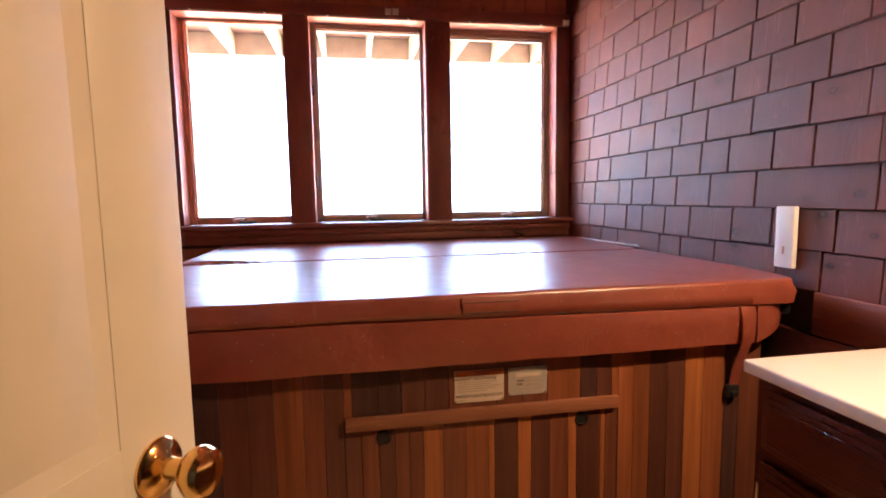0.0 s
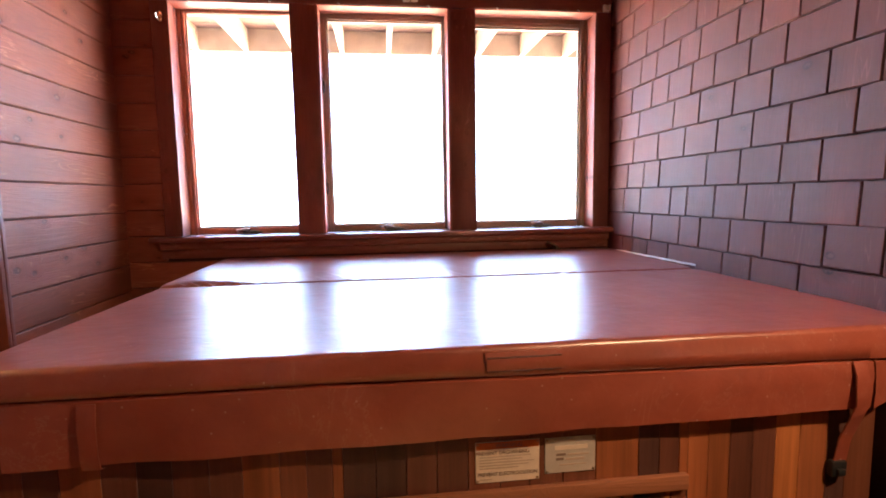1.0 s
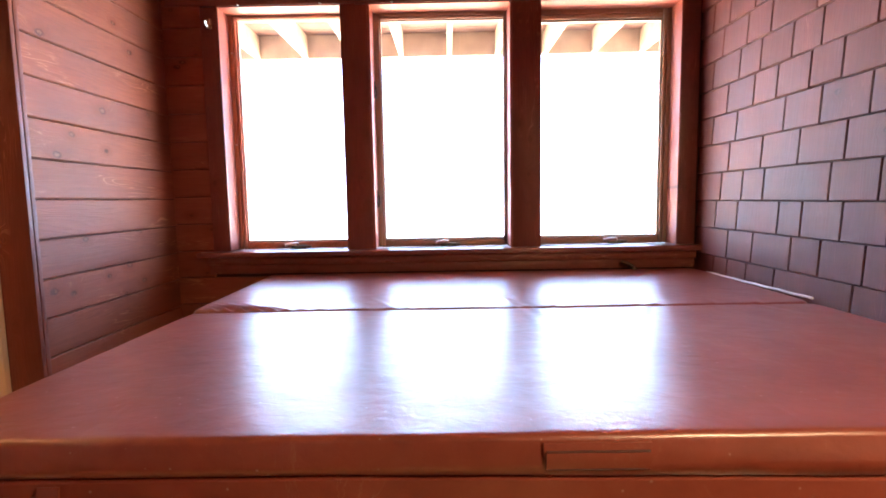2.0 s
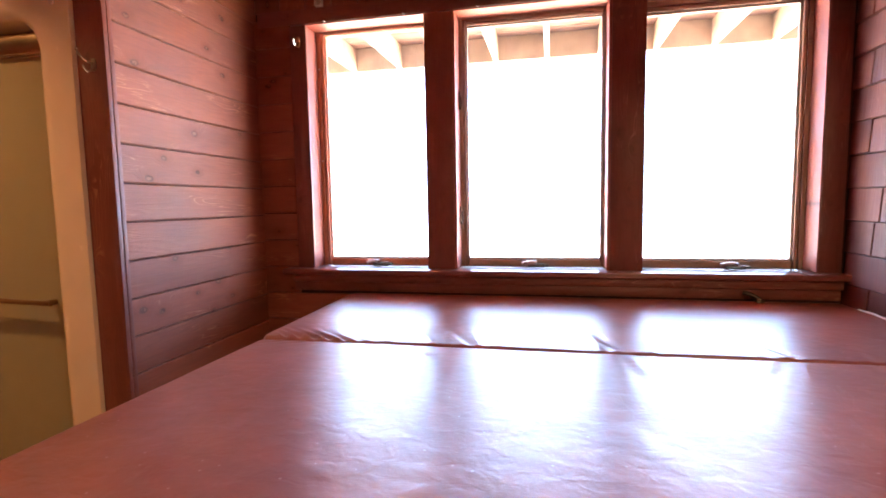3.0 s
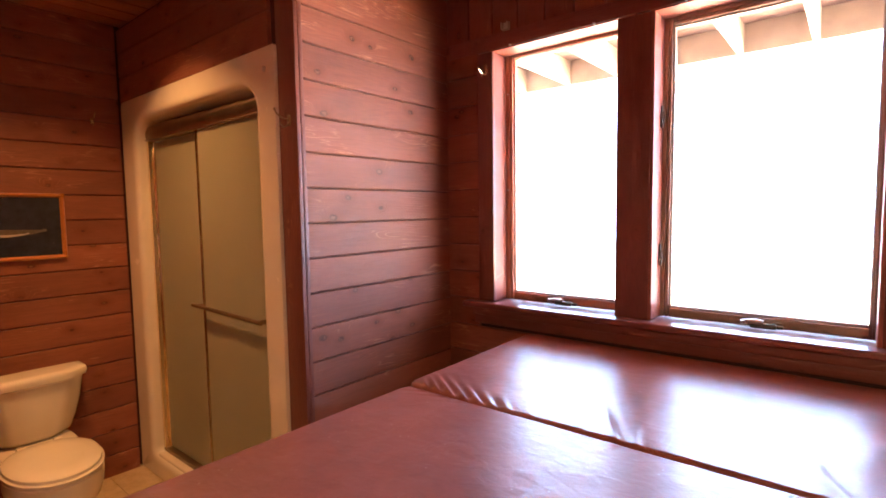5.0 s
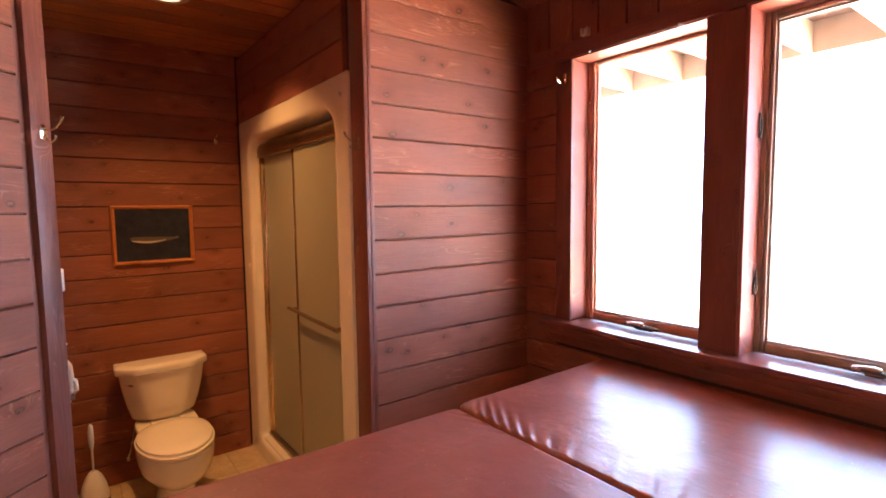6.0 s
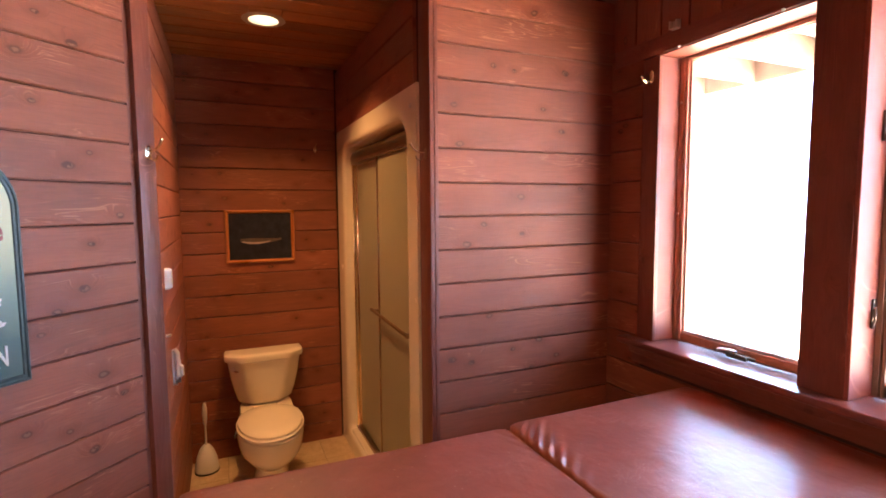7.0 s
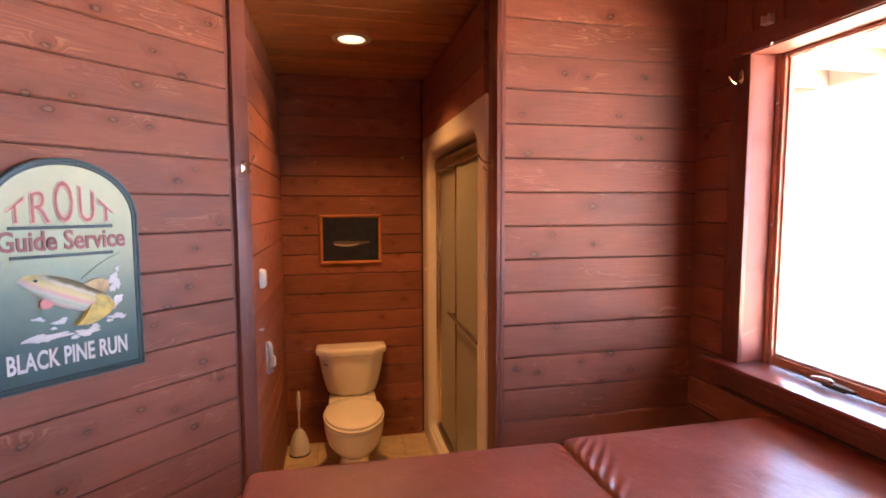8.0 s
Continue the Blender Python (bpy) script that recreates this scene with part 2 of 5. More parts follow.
g = Nodes("window_glass")
glass = g.done((1.0, 1.0, 1.0), 0.0, 0.0, Transmission_Weight=1.0, IOR=1.45)
g = Nodes("obscure_glass")
g.bump(g.noise(g.coords(False), 120.0, 2.0), 0.4, 0.002)
obscure = g.done((0.55, 0.51, 0.36), 0.32, 0.0, Transmission_Weight=0.5, IOR=1.3)


def glowing(name, color, strength):
    n = Nodes(name)
    return n.done((0, 0, 0), 1.0, 0.0, Emission_Color=(*color, 1), Emission_Strength=strength)


backdrop_glow = Nodes("hazy_daylight")       # backdrop emission painted as daylight, raised towards the sun and the ground
hp = backdrop_glow.node("SeparateXYZ", Vector=backdrop_glow.node("TexCoord").outputs["Object"])
hs = backdrop_glow.math("MULTIPLY", backdrop_glow.ramp(backdrop_glow.math("MULTIPLY_ADD", hp.outputs[0], 0.041667, 0.375), (0.0, 0.22), (0.375, 0.29), (0.625, 0.30), (1.0, 0.54)), backdrop_glow.math("MULTIPLY", backdrop_glow.ramp(backdrop_glow.math("MULTIPLY", hp.outputs[2], 0.08), (0.0, 0.95), (0.022, 0.80), (0.055, 0.36), (1.0, 0.34)), GLOW * 5.4))
hc = backdrop_glow.ramp(backdrop_glow.math("MULTIPLY", hp.outputs[2], 0.25), (0.0, (1.0, 0.66, 0.42)), (0.15, (1.0, 0.82, 0.64)), (0.34, (0.47, 0.68, 1.0)), (1.0, (0.36, 0.56, 1.0)))
outside_glow = backdrop_glow.done((0, 0, 0), 1.0, 0.0, Emission_Color=hc, Emission_Strength=hs)
lamp_glow = glowing("lit_lens", (1.0, 0.86, 0.66), 3.0)


# ---- building helpers ----
def block(x0, x1, y0, y1, z0, z1, bevel=0.0, seg=2):
    bm = bmesh.new()
    bmesh.ops.create_cube(bm, size=1.0)
    for w in bm.verts:
        w.co = Vector(((x0 + x1) / 2 + w.co.x * (x1 - x0), (y0 + y1) / 2 + w.co.y * (y1 - y0), (z0 + z1) / 2 + w.co.z * (z1 - z0)))
    if bevel:
        bmesh.ops.bevel(bm, geom=bm.edges[:], offset=bevel, segments=seg, profile=0.5, affect="EDGES")
    return bm


def join(*bms):
    out = bmesh.new()
    for b in bms:
        me = bpy.data.meshes.new("tmp")
        b.to_mesh(me)
        out.from_mesh(me)
        b.free()
        bpy.data.meshes.remove(me)
    return out


def moved(bm, m):
    bmesh.ops.transform(bm, matrix=m, verts=bm.verts[:])
    return bm


def prism(points, axis, a, b):
    """A polygon in the two other axes, drawn out along axis ('x', 'y' or 'z') from a to b."""
    bm = bmesh.new()
    k = "xyz".index(axis)

    def spot(p, d):
        q = list(p)
        q.insert(k, d)
        return bm.verts.new(q)
    lo, hi = [spot(p, a) for p in points], [spot(p, b) for p in points]
    bm.faces.new(lo)
    bm.faces.new(hi[::-1])
    for i in range(len(points)):
        bm.faces.new((lo[i], hi[i], hi[i - 1], lo[i - 1]))
    bmesh.ops.recalc_face_normals(bm, faces=bm.faces[:])
    return bm


def ring(cx, cy, z, a, b, power=2.0, count=40, taper=0.0):
    """A rounded outline: power 2 is an ellipse, higher is squarer; taper widens one x end."""
    out = []
    for i in range(count):
        t = 2 * math.pi * i / count
        ct, st = math.cos(t), math.sin(t)
        x = math.copysign(abs(ct) ** (2 / power), ct)
        y = math.copysign(abs(st) ** (2 / power), st)
        out.append(Vector((cx + a * x, cy + b * y * (1 - taper * x), z)))
    return out


def loft(rings, cap0=True, cap1=True, close=True):
    bm = bmesh.new()
    rows = [[bm.verts.new(p) for p in r] for r in rings]
    n = len(rows[0])
    for r0, r1 in zip(rows, rows[1:]):
        for i in range(n if close else n - 1):
            j = (i + 1) % n
            bm.faces.new((r0[i], r0[j], r1[j], r1[i]))
    if cap0:
        bm.faces.new(rows[0][::-1])
    if cap1:
        bm.faces.new(rows[-1])
    bmesh.ops.recalc_face_normals(bm, faces=bm.faces[:])
    return bm


def turned(profile, m=None, count=28):
    """A body of revolution round z from (radius, z) pairs."""
    bm = loft([[Vector((r * math.cos(2 * math.pi * i / count), r * math.sin(2 * math.pi * i / count), z)) for i in range(count)] for r, z in profile])
    return moved(bm, m) if m else bm


def tube(points, r, count=10, power=2.0, flat=1.0):
    """A round (or flattened) bar along points."""
    pts = [Vector(p) for p in points]
    rings = []
    up = Vector((0.0, 0.0, 1.0))
    for i, p in enumerate(pts):
        d = (pts[min(i + 1, len(pts) - 1)] - pts[max(i - 1, 0)]).normalized()
        side = d.cross(up if abs(d.z) < 0.95 else Vector((0.0, 1.0, 0.0))).normalized()
        nrm = side.cross(d).normalized()
        rings.append([p + side * r * math.cos(2 * math.pi * k / count) + nrm * r * flat * math.sin(2 * math.pi * k / count) for k in range(count)])
    return loft(rings)


def mesh_of(name, bm, material, smooth=38):
    me = bpy.data.meshes.new(name)
    bm.to_mesh(me)
    bm.free()
    me.materials.append(material)
    if smooth:
        for p in me.polygons:
            p.use_smooth = True
        me.set_sharp_from_angle(angle=radians(smooth))
    return me


def thing(name, at, label, category, group=""):
    ob = new(name)
    ob.empty_display_size = 0.1
    ob.location = at
    return tagged(ob, label, category, group)


def base_of(ob):
    p = Vector(ob.location)
    return p + base_of(ob.parent) if ob.parent else p


def part(name, bm, material, parent, label="", smooth=38):
    """bm is in world places; the part's origin is its parent's."""
    o = base_of(parent)
    bmesh.ops.translate(bm, vec=-o, verts=bm.verts[:])
    ob = new(name, mesh_of(name, bm, material, smooth))
    ob.parent = parent
    return tagged(ob, label)


def solid(name, bm, material, label, category, kind="", at=None, smooth=38):
    """A top-level mesh; its origin is put at at, or at the middle of its foot."""
    if at is None:
        xs = [w.co for w in bm.verts]
        at = Vector((sum(p.x for p in xs) / len(xs), sum(p.y for p in xs) / len(xs), min(p.z for p in xs)))
    at = Vector(at)
    bmesh.ops.translate(bm, vec=-at, verts=bm.verts[:])
    ob = new(name, mesh_of(name, bm, material, smooth))
    ob.location = at
    return tagged(ob, label, category, kind=kind)


def piece(name, me, m, parent):
    ob = new(name, me)
    ob.parent = parent
    ob.matrix_basis = Matrix.Translation(-base_of(parent)) @ m
    return ob


# ---- plan ----
PITCH = 0.141          # board face
LINE = 0.104           # height of the first joint
XA, XR = -1.23, 1.495                  # board face of the west wall, butt line of the east wall
YN, YS = 3.285, -1.75                  # north wall face, southern tip of the room
BO = Vector((-1.447, 1.249))           # the angled wall: its boards end here, at the alcove post
BE = Vector((0.70711, -0.70711))       # along it, away from the alcove
BN = Vector((0.70711, 0.70711))        # out of it, into the room
XBACK, YL, YSH = -2.95, 1.30, 2.315    # alcove: back, south side, shower side
TOP = 2.66                             # alcove ceiling


def along_b(x0, x1, d0, d1, z0, z1, bevel=0.0):
    """A block on the angled wall: x along it from the post, d out of its face."""
    bm = block(x0, x1, d0, d1, z0, z1, bevel)
    return moved(bm, Matrix(((BE.x, BN.x, 0, BO.x), (BE.y, BN.y, 0, BO.y), (0, 0, 1, 0), (0, 0, 0, 1))))


def roof_z(y):
    return 2.64 + 0.25 * (3.27 - y)


# ---- ground and distance ----
solid("ground", block(-60, 60, -60, 60, -0.7, -0.5), plain("pale_dry_ground", (0.64, 0.48, 0.32), 0.9, vary=0.12, scale=0.6),
      "pale dry ground outside the house", "ground", "structure")
# curved sheet whose glow stands in for daylight and lights the room
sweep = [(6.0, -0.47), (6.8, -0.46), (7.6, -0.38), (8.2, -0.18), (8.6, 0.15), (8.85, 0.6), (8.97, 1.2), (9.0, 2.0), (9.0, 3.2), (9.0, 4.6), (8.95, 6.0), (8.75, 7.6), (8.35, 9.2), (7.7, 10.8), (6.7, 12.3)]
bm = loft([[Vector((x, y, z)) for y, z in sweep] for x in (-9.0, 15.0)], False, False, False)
solid("backdrop", bm, outside_glow, "glowing sheet standing in for the hazy overexposed sunlit distance outside the windows", "backdrop", "structure", at=(0, 9, -0.5))

# ---- floor ----
floor = solid("floor", join(block(XBACK - 0.1, XR + 0.15, YS - 0.1, YN + 0.1, -0.2, -0.004), block(XBACK - 0.1, XR + 0.15, -2.3, YS - 0.1, -0.2, -0.004)), grout,
              "beige stone-look tile floor with tan grout", "floor", "structure", at=(0, 0, -0.2))

# ---- walls ----
def gable(y0, y1, z0=0.0, lift=0.1):
    return [(y0, z0), (y1, z0), (y1, roof_z(y1) + lift), (y0, roof_z(y0) + lift)]


wall_west = solid("wall_west", prism(gable(2.33, YN + 0.1), "x", -1.34, XA - 0.018), wood_backing, "red-stained horizontal board wall beside the windows", "wall", "structure", at=(XA, 2.355, 0))
J0, J1 = 1.511, 2.121       # doorway in the angled wall, along it
bm = join(along_b(-0.09, J0 - 0.02, -0.12, -0.018, 0, 3.0), along_b(J1 + 0.02, 4.3, -0.12, -0.018, 0, 3.0), along_b(J0 - 0.02, J1 + 0.02, -0.12, -0.018, 2.07, 3.0))
for w in bm.verts:
    if w.co.z > 2.9:
        w.co.z = roof_z(w.co.y) + 0.1
wall_sign = solid("wall_west_2", bm, wood_backing, "angled red-stained horizontal board wall with the sign", "wall", "structure", at=(BO.x, BO.y, 0))
solid("wall_west_3", prism([(1.295, TOP + 0.03), (2.33, TOP + 0.03), (2.33, roof_z(2.33) + 0.1), (1.295, roof_z(1.295) + 0.1)], "x", -1.50, -1.37), wood_wall,
                  "red-stained wall above the alcove opening", "wall", "structure", at=(-1.4, 1.8, TOP))
wall_back = solid("wall_back", block(XBACK - 0.12, XBACK - 0.018, YL - 0.12, YSH + 1.0, 0, TOP + 0.1), wood_backing, "red-stained board wall behind the toilet", "wall", "structure", at=(XBACK, YL, 0))
wall_alcove = solid("wall_alcove", block(XBACK - 0.018, -1.50, YL - 0.12, YL - 0.018, 0, TOP + 0.1), wood_backing, "red-stained board side wall of the toilet alcove", "wall", "structure", at=(-1.5, YL, 0))
wall_shower = solid("wall_shower", block(XBACK - 0.018, -1.34, YSH + 0.018, YSH + 0.10, 2.22, TOP + 0.1), wood_backing, "red-stained boards above the shower stall", "wall", "structure", at=(-1.34, YSH, 2.22))
solid("wall_shower_rear", join(block(XBACK - 0.018, -1.34, 3.30, 3.40, 0, TOP), block(-1.44, -1.34, 2.45, 3.30, 0, TOP)), wall_paint, "plain wall behind the shower stall", "wall", "structure")

OPEN = ((-0.945, -0.331), (-0.195, 0.532), (0.68, 1.385))     # between the casings
JAMB = ((-0.947, -0.275), (-0.182, 0.522), (0.640, 1.385))    # between the jambs, partly behind the mullions
SILL, HEAD = 1.096, 2.328
WN = (YN, 3.45)
cells = [block(-1.34, XR + 0.15, *WN, 0, SILL - 0.03), block(-1.34, XR + 0.15, *WN, HEAD + 0.02, roof_z(3.43) + 0.10)]
edges = [-1.34] + [e for o in JAMB for e in (o[0] - 0.02, o[1] + 0.02)] + [XR + 0.15]
for a, b in zip(edges[::2], edges[1::2]):
    cells.append(block(a, b, *WN, SILL - 0.03, HEAD + 0.02))
wall_north = solid("wall_north", join(*cells), wood_backing, "red-stained window wall", "wall", "structure", at=(0, YN, 0))
wall_east = solid("wall_east", prism(gable(YS - 0.2, YN + 0.14), "x", XR + 0.012, XR + 0.15), wood_backing, "wall clad in red-stained shingles", "wall", "structure", at=(XR, 0, 0))
hall = [(-2.92, 1.17), (-1.53, 1.17), (1.34, -1.70), (1.34, -2.2), (-2.92, -2.2)]
bm = join(block(-3.02, -2.92, -2.3, 1.18, 0, 2.6), block(-2.92, 1.5, -2.3, -2.2, 0, 2.6), block(1.35, 1.5, -2.2, -1.76, 0, 2.6), prism(hall, "z", 2.45, 2.55))
solid("hall", bm, wall_paint, "plain cream hall outside the doorway", "wall", "structure")

# main ceiling: sloped planks in one mesh, with the roof above it
planks, y = [], YS
while y < YN + 0.0:
    planks.append(prism([(y + 0.002, roof_z(y + 0.002)), (y + 0.139, roof_z(y + 0.139)), (y + 0.139, roof_z(y + 0.139) + 0.02), (y + 0.002, roof_z(y + 0.002) + 0.02)], "x", -1.36, XR + 0.02))
    y += 0.141
planks.append(prism([(YS - 0.1, roof_z(YS - 0.1) + 0.02), (YN + 0.02, roof_z(YN + 0.02) + 0.02), (YN + 0.02, roof_z(YN + 0.02) + 0.16), (YS - 0.1, roof_z(YS - 0.1) + 0.16)], "x", -1.5, XR + 0.15))
solid("ceiling", join(*planks), wood_ceiling, "sloping red-stained plank ceiling", "ceiling", "structure", at=(0, 1.6, 2.4))
bm = join(prism([(-2.4, roof_z(-2.4) + 0.17), (3.46, roof_z(3.46) + 0.17), (3.46, roof_z(3.46) + 0.21), (-2.4, roof_z(-2.4) + 0.21)], "x", -3.2, 2.2))
solid("roof", bm, wood_soffit, "brown board roof deck", "roof", "structure", at=(0, 1.0, 2.2))
DECK, REACH = 2.56, 5.05       # joists of the porch deck: underside, and how far they reach out
for k in range(-11, 10):
    x = 0.235 + 0.405 * k
    bm = block(x - 0.019, x + 0.019, 3.452, REACH - 0.001, DECK, DECK + 0.184, 0.002, 1)
    tagged(solid("joist", bm, wood_rafter, "pale painted joist under the porch deck", "joist"), group="joists under the porch deck")
solid("deck_edge", block(-4.3, 3.95, REACH, REACH + 0.038, DECK - 0.002, DECK + 0.205, 0.002, 1), wood_rafter, "pale rim joist along the porch deck", "fascia", "structure")
deck = solid("deck", block(-4.3, 3.95, 3.452, REACH + 0.03, DECK + 0.206, DECK + 0.22), wood_soffit, "brown boards of the porch deck over the windows", "deck", "structure", at=(0, 4.2, DECK + 0.185))
for k in range(11):
    y = 3.455 + 0.145 * k
    part("deck_board", block(-4.3, 3.95, y, y + 0.140, DECK + 0.185, DECK + 0.206, 0.003, 1), wood_soffit, deck)
LX, LY, LR = -2.13, 1.78, 0.075      # recessed light
planks, x = [], XBACK
while x < -1.36:
    spans = ((YL - 0.02, LY - LR), (LY + LR, YSH + 0.06)) if x + 0.1395 > LX - LR and x < LX + LR else ((YL - 0.02, YSH + 0.06),)
    for a, b in spans:
        planks.append(block(x + 0.0015, x + 0.1395, a, b, TOP, TOP + 0.02, 0.006, 1))
    if len(spans) > 1:
        for xa, xb in ((x + 0.0015, min(x + 0.1395, LX - LR)), (max(x + 0.0015, LX + LR), x + 0.1395)):
            if xb - xa > 0.004:
                planks.append(block(xa, xb, LY - LR, LY + LR, TOP + 0.0005, TOP + 0.02))
    x += 0.141
for xa, xb, ya, yb in ((XBACK - 0.1, LX - LR, YL - 0.1, YSH + 1.0), (LX + LR, -1.345, YL - 0.1, YSH + 1.0), (LX - LR, LX + LR, YL - 0.1, LY - LR), (LX - LR, LX + LR, LY + LR, YSH + 1.0)):
    planks.append(block(xa, xb, ya, yb, TOP + 0.02, TOP + 0.12))
solid("ceiling_alcove", join(*planks), wood_honey, "warm stained plank ceiling of the alcove", "ceiling", "structure", at=(-2.1, 1.8, TOP))

# ---- trim ----
def trim(name, bm, label, material=wood_trim_up, **k):
    return solid(name, bm, material, label, "trim", "structure", **k)


# corner posts of the alcove
trim("trim_corner", join(block(XA - 0.105, XA + 0.016, 2.322, 2.340, 0, 2.75, 0.002), block(XA - 0.006, XA + 0.018, 2.340, 2.358, 0, 2.75, 0.002)), "red-stained corner board beside the shower")
trim("trim_post", join(along_b(-0.020, -0.001, -0.018, -0.004, 0, 2.75), along_b(-0.088, -0.018, -0.03, 0.018, 0, 2.75, 0.003), block(-1.545, -1.494, 1.270, 1.312, 0, 2.75, 0.002)), "red-stained post at the alcove opening")
# casings, flush in one plane, butted
YC = 3.266
for a, b in ((-1.035, OPEN[0][0]), (OPEN[0][1], OPEN[1][0]), (OPEN[1][1] + 0.003, OPEN[2][0]), (OPEN[2][1] + 0.006, 1.478)):
    trim("trim_casing", block(a, b, YC, YN + 0.002, SILL, HEAD, 0.002), "flat red-stained window casing")
trim("trim_header", block(-1.21, 1.478, YC - 0.003, YN + 0.002, HEAD + 0.006, 2.407, 0.002), "flat red-stained board above the windows", wood_trim)
trim("trim_stool", block(-1.10, 1.49, 3.205, 3.386, SILL - 0.028, SILL, 0.006, 3), "glossy red-stained window stool", stained_wood("glossy_sill", (0.22, 0.066, 0.052), 0.16, knots=0.2, grain=0.5, spread=0.15, coat=1.0))
trim("trim_apron", join(block(-1.06, 1.48, 3.240, YN + 0.002, SILL - 0.070, SILL - 0.028, 0.004), block(-1.06, 1.48, 3.262, YN + 0.002, SILL - 0.119, SILL - 0.070, 0.003)), "red-stained moulding below the window stool", wood_trim)
trim("trim_east_rail", block(1.478, XR + 0.014, YS + 0.1, 1.40, 0.79, 0.925, 0.004), "plain red-stained rail below the shingles", wood_trim)
trim("trim_east_base", block(1.484, XR + 0.014, YS + 0.1, 3.2, 0.0, 0.785, 0.004), "dark red-stained boards low on the shingled wall", wood_vanity)
trim("trim_door", join(along_b(J0 - 0.02, J0 - 0.004, -0.13, 0.006, 0, 2.07), along_b(J1 + 0.004, J1 + 0.02, -0.13, 0.006, 0, 2.07), along_b(J0 - 0.004, J1 + 0.004, -0.13, 0.006, 2.05, 2.07)),
     "red-stained door jamb", wood_trim_up)

# ---- windows ----
crank_dark = plain("grey_green_metal", (0.16, 0.16, 0.13), 0.4, 0.6)


def crank(x, parent):
    """Folding operator handle at the foot of the sash."""
    z = SILL
    base = part("crank_handle", join(block(x - 0.008, x + 0.078, 3.352, 3.3845, z + 0.0005, z + 0.020, 0.006, 3), block(x + 0.052, x + 0.098, 3.362, 3.3845, z + 0.004, z + 0.016, 0.004, 2)), crank_dark, parent, "dark metal crank housing")
    part("lever", join(tube([(x - 0.036, 3.348, z + 0.020), (x - 0.010, 3.346, z + 0.026), (x + 0.014, 3.350, z + 0.027), (x + 0.036, 3.354, z + 0.024)], 0.012, 10, flat=0.8), tube([(x + 0.014, 3.362, z + 0.018), (x + 0.014, 3.358, z + 0.032)], 0.009, 10)), steel, base, "silvery folding lever")
    return base


GLASS = ((-0.902, -0.318), (-0.1425, 0.503), (0.696, 1.338))
jamb_wood = stained_wood("red_stained_jamb", (0.30, 0.088, 0.062), 0.5, knots=1.0, grain=0.5, spread=0.18, along=2)
sash_bead = plain("pale_glazing_strip", (0.62, 0.55, 0.48), 0.4)
Y0, Y1, YG, ZB = 3.386, 3.432, 3.420, 1.142
ZTOP = (2.308, 2.289, 2.270)       # heads of the panes
for k, ((a, b), (ga, gb)) in enumerate(zip(JAMB, GLASS)):
    w = tagged(thing("window_%d" % (k + 1), (a, 3.30, SILL), "casement window with blown-out daylight behind, crank at its foot", "window"), kind="structure")
    part("window_frame", join(block(a - 0.019, a, YC + 0.003, 3.445, SILL + 0.0005, HEAD, 0.002, 1), block(b, b + 0.019, YC + 0.003, 3.445, SILL + 0.0005, HEAD, 0.002, 1), block(a - 0.019, b + 0.019, YC + 0.0035, 3.445, HEAD, HEAD + 0.018, 0.002, 1), block(a - 0.015, b + 0.015, 3.387, 3.445, SILL - 0.028, SILL - 0.0005)), jamb_wood, w)
    sm, ZT = (sash_red if k == 0 else sash_tan), ZTOP[k]
    # stepped rails: an outer face, a groove and two inner steps
    la, lb = ga - (a + 0.001), (b - 0.001) - gb
    rails = []
    for f0, f1, y in ((0.0, 0.42, Y0 + 0.004), (0.42, 0.52, Y0 + 0.016), (0.52, 0.80, Y0 + 0.008), (0.80, 1.0, Y0 + 0.022)):
        rails.append(block(a + 0.001 + la * f0, a + 0.001 + la * f1, y, Y1, SILL + 0.001, HEAD - 0.001, 0.001, 1))
        rails.append(block(gb + lb * (1 - f1), gb + lb * (1 - f0), y, Y1, SILL + 0.001, HEAD - 0.001, 0.001, 1))
        t = HEAD - 0.001 - ZT
        rails.append(block(ga - 0.001, gb + 0.001, y, Y1, HEAD - 0.001 - t * f1, HEAD - 0.001 - t * f0, 0.001, 1))
    rails.append(block(ga - 0.001, gb + 0.001, Y0 + 0.004, Y1, SILL + 0.001, 1.131, 0.003))
    part("sash", join(*rails), sm, w)
    part("glazing_strip", block(ga + 0.0005, gb - 0.0005, Y0 + 0.014, Y1, 1.1315, ZB, 0.002), sash_bead, w, "pale strip under the pane")
    pane = part("pane", block(ga - 0.004, gb + 0.004, YG, YG + 0.006, ZB - 0.004, ZT + 0.004), glass, w)
    pane.visible_shadow = False
    crank((OPEN[k][0] + OPEN[k][1]) / 2 + (-0.01, -0.005, 0.035)[k], w)
    if k == 0:
        for z in (1.66, 2.14):
            part("screw", turned([(0.005, 0), (0.0045, 0.003), (0.002, 0.005)], Matrix.Translation((a + 0.012, Y0 + 0.004, z)) @ pose(0, 0, 0, 90), 10), sash_bead, w, "pale screw head")
    for z in (1.36, 1.93) if k == 1 else ():
        part("lock", join(block(a + 0.0005, a + 0.006, 3.360, 3.378, z - 0.045, z + 0.045, 0.002), tube([(a + 0.008, 3.368, z + 0.02), (a + 0.013, 3.360, z - 0.015), (a + 0.009, 3.356, z - 0.045)], 0.004, 8)), dark_metal, w, "small sash lock")

# ---- hot tub ----
SPA = (-0.69, 1.345, 1.450, 3.14)
tub = thing("hot_tub", (0.33, 2.3, 0.0), "hot tub clad in alternating dark and orange redwood strips", "hot tub")
part("core", block(SPA[0] + 0.016, SPA[1] - 0.016, SPA[2] + 0.016, SPA[3], 0.0, 0.868), wood_backing, tub)
